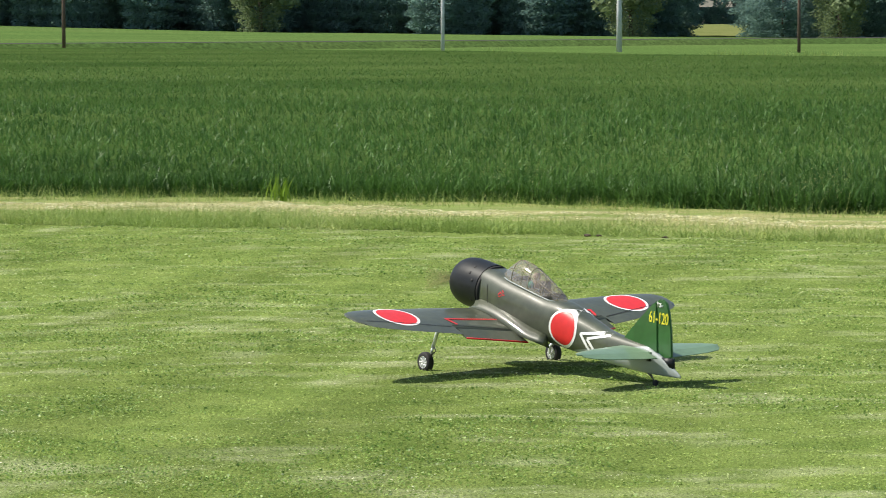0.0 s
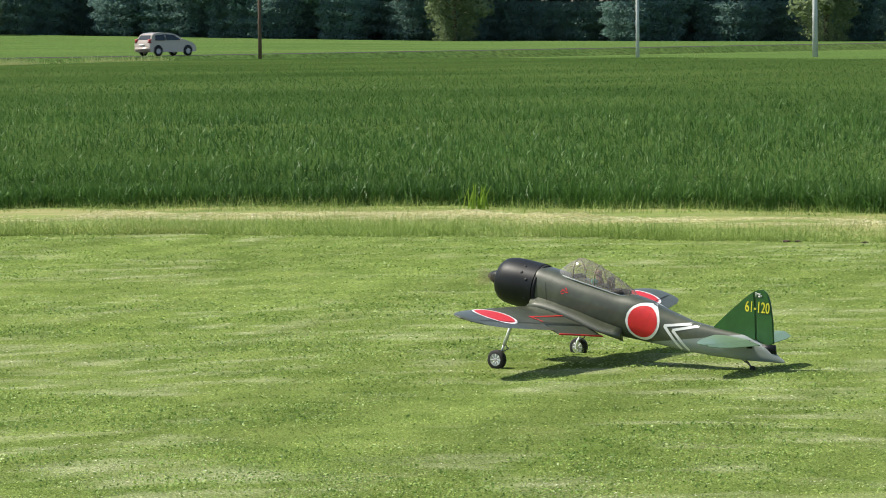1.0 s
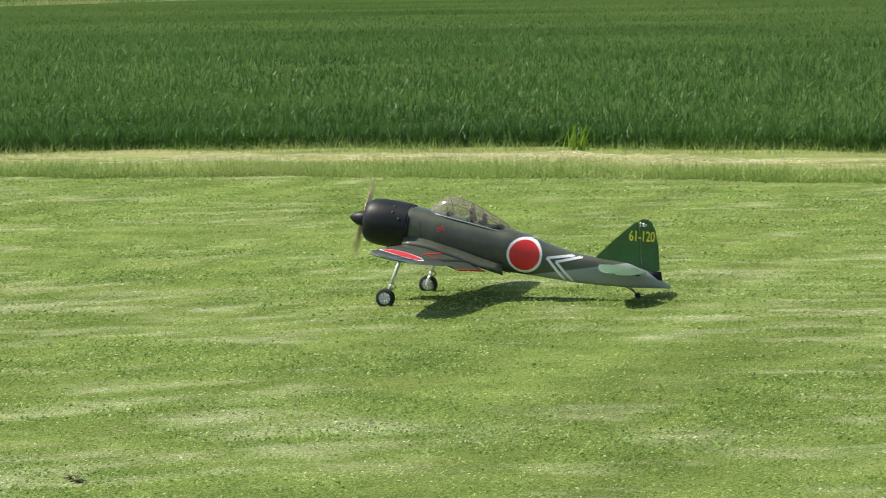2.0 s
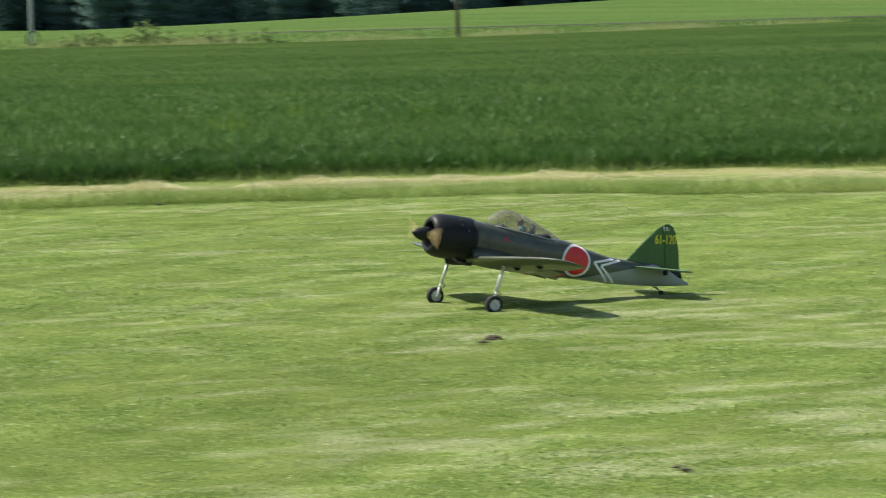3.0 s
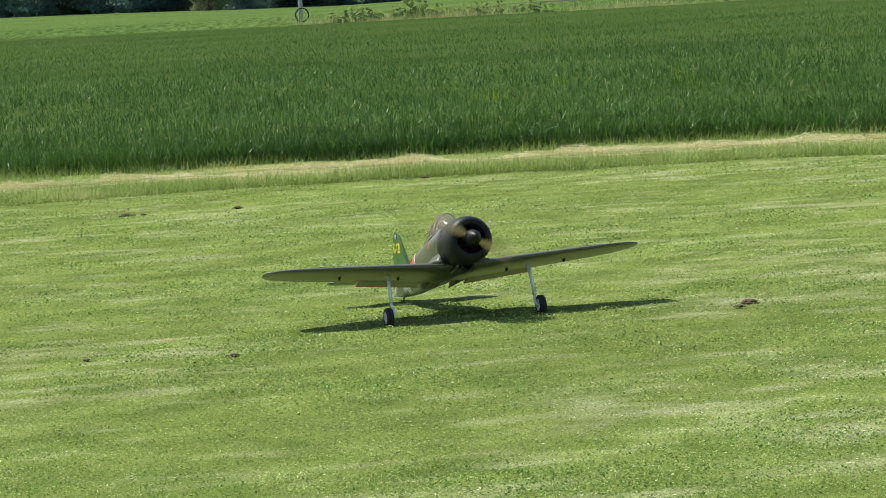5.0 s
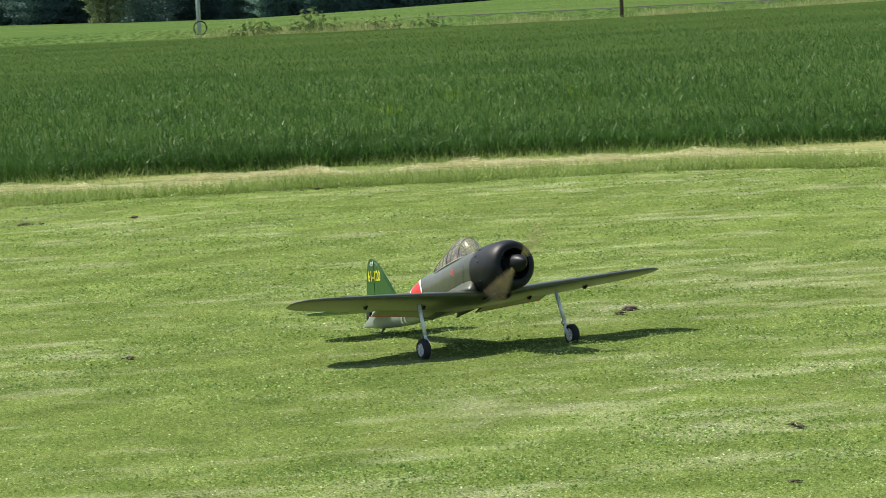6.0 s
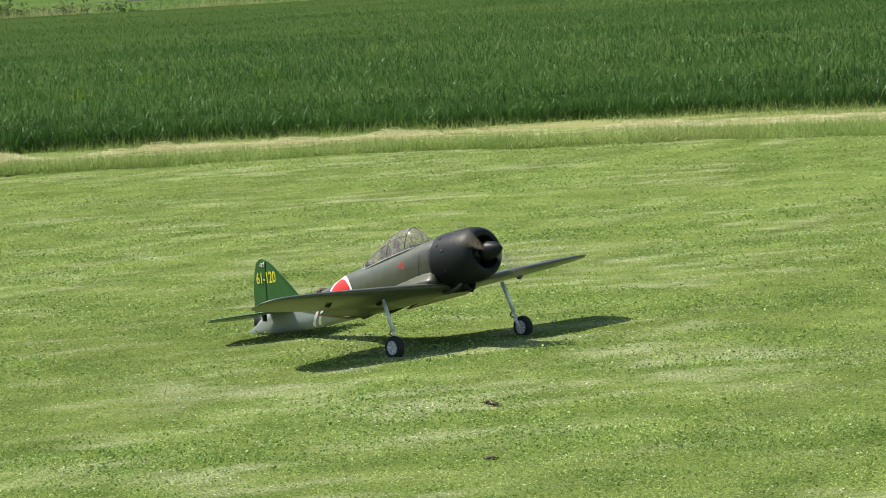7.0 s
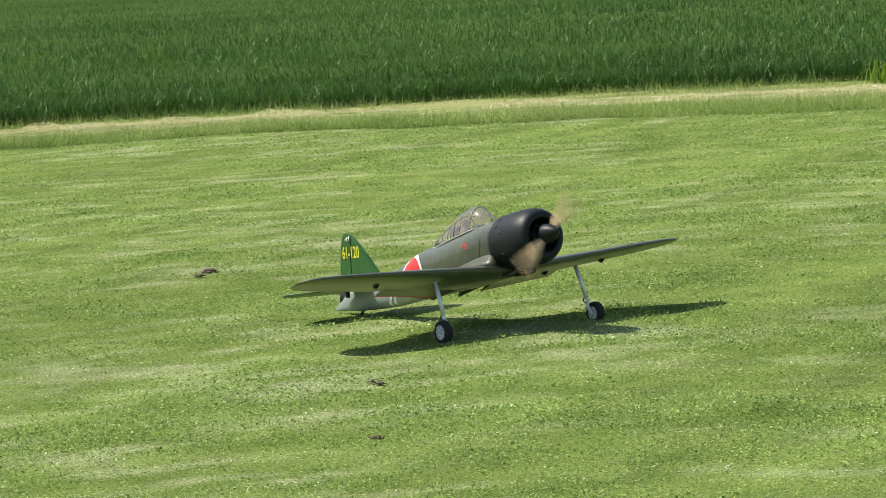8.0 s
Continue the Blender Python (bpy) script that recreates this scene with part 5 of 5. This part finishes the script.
TAXI = [
    (0.0, 1.260, 17.242, 124.3, 0.2, -0.4),
    (0.3, 1.038, 17.480, 133.0, 0.3, -0.0),
    (0.7, 0.714, 17.776, 143.0, 0.4, -0.0),
    (1.0, 0.501, 17.916, 147.0, 0.3, -0.3),
    (1.2, 0.375, 17.989, 149.0, 0.2, -0.3),
    (2.3, -1.679, 18.805, 177.1, 0.3, -1.3),
    (2.5, -2.364, 18.954, 186.6, 0.3, -0.4),
    (2.7, -3.067, 19.046, 196.5, 0.3, -0.4),
    (2.9, -3.641, 18.997, 207.6, 0.1, 0.0),
    (3.0, -3.930, 18.816, 214.9, 0.3, -0.1),
    (3.2, -4.360, 18.543, 226.5, 0.4, -0.1),
    (3.5, -4.837, 18.055, 246.5, 0.3, 0.5),
    (3.7, -5.120, 17.827, 261.6, 0.5, 0.7),
    (4.0, -5.276, 17.411, 284.1, 0.2, 0.7),
    (4.2, -5.247, 17.183, 291.7, 0.5, 0.1),
    (4.5, -5.131, 17.002, 297.0, -0.0, 0.8),
    (4.7, -5.035, 16.883, 298.9, 0.4, 1.1),
    (5.8, -4.013, 15.298, 309.7, -0.3, 1.4),
    (6.0, -3.702, 15.051, 312.3, -0.1, 0.9),
    (6.2, -3.373, 14.768, 315.9, 0.2, 1.0),
    (6.5, -2.939, 14.443, 319.4, 0.5, 0.7),
    (6.7, -2.644, 14.292, 322.4, 0.7, 1.3),
    (7.0, -2.236, 14.101, 323.6, -0.2, 1.8),
    (7.2, -2.004, 13.929, 320.8, -0.9, 2.0),
    (7.5, -1.752, 13.803, 317.8, -1.1, 1.4),
    (8.0, -1.377, 13.557, 312.4, -0.7, 1.2),
]


def motions():
    walk(aeroplane, [(t, taxi(*p)) for t, *p in TAXI])
    steps = range(0, 241, 1)
    at = nose @ Matrix.Translation((0.262, 0, 0))
    # the spin is shared by hub and blades, so that each keyed step stays under a quarter turn
    phase = (90, 90, 95, 60, 30, 8, 85, 75, 80, 25, 60, 100, -45, 20, 60, 15, -50)
    spin = [0.0]
    for a, b in zip(phase, phase[1:]):
        step = (b - a) % 180
        step = (180 * (14 if step < 120 else 13) + step) / 15
        start = spin[-1]
        spin += [start + step * (k + 1) for k in range(15)]
    walk(propeller, [(k / 30, at @ Matrix.Rotation(radians(phase[0] + spin[k] / 2), 4, "X")) for k in steps])
    for blade in propeller_blades:
        walk(blade, [(k / 30, Matrix.Rotation(radians(spin[k] / 2), 4, "X")) for k in steps])
    ts = [r[0] for r in TAXI]
    px, py = (np.interp([k / 30 for k in steps], ts, [r[c] for r in TAXI]) for c in (1, 2))
    run = np.concatenate([[0], np.cumsum(np.minimum(np.hypot(np.diff(px), np.diff(py)) / 0.052, radians(84)))])
    for w in main_wheels:
        home = Matrix.Translation(w.location)
        walk(w, [(k / 30, home @ Matrix.Rotation(float(run[k]), 4, "Y")) for k in steps])
    start, speed = -25.4, 7.35
    rows = []
    for k in range(17):
        x = start + speed * k / 2
        slope = float(road_line(x + 0.5) - road_line(x - 0.5))
        rows.append((k / 2, pose(x, float(road_line(x)) - 0.8, 0.58, 0, 0, math.degrees(math.atan(slope)))))
    walk(car, rows)
    for w in car_wheels:
        home = Matrix.Translation(w.location)
        walk(w, [(k / 30, home @ Matrix.Rotation(speed * k / 30 / 0.3, 4, "Y")) for k in steps])


motions()
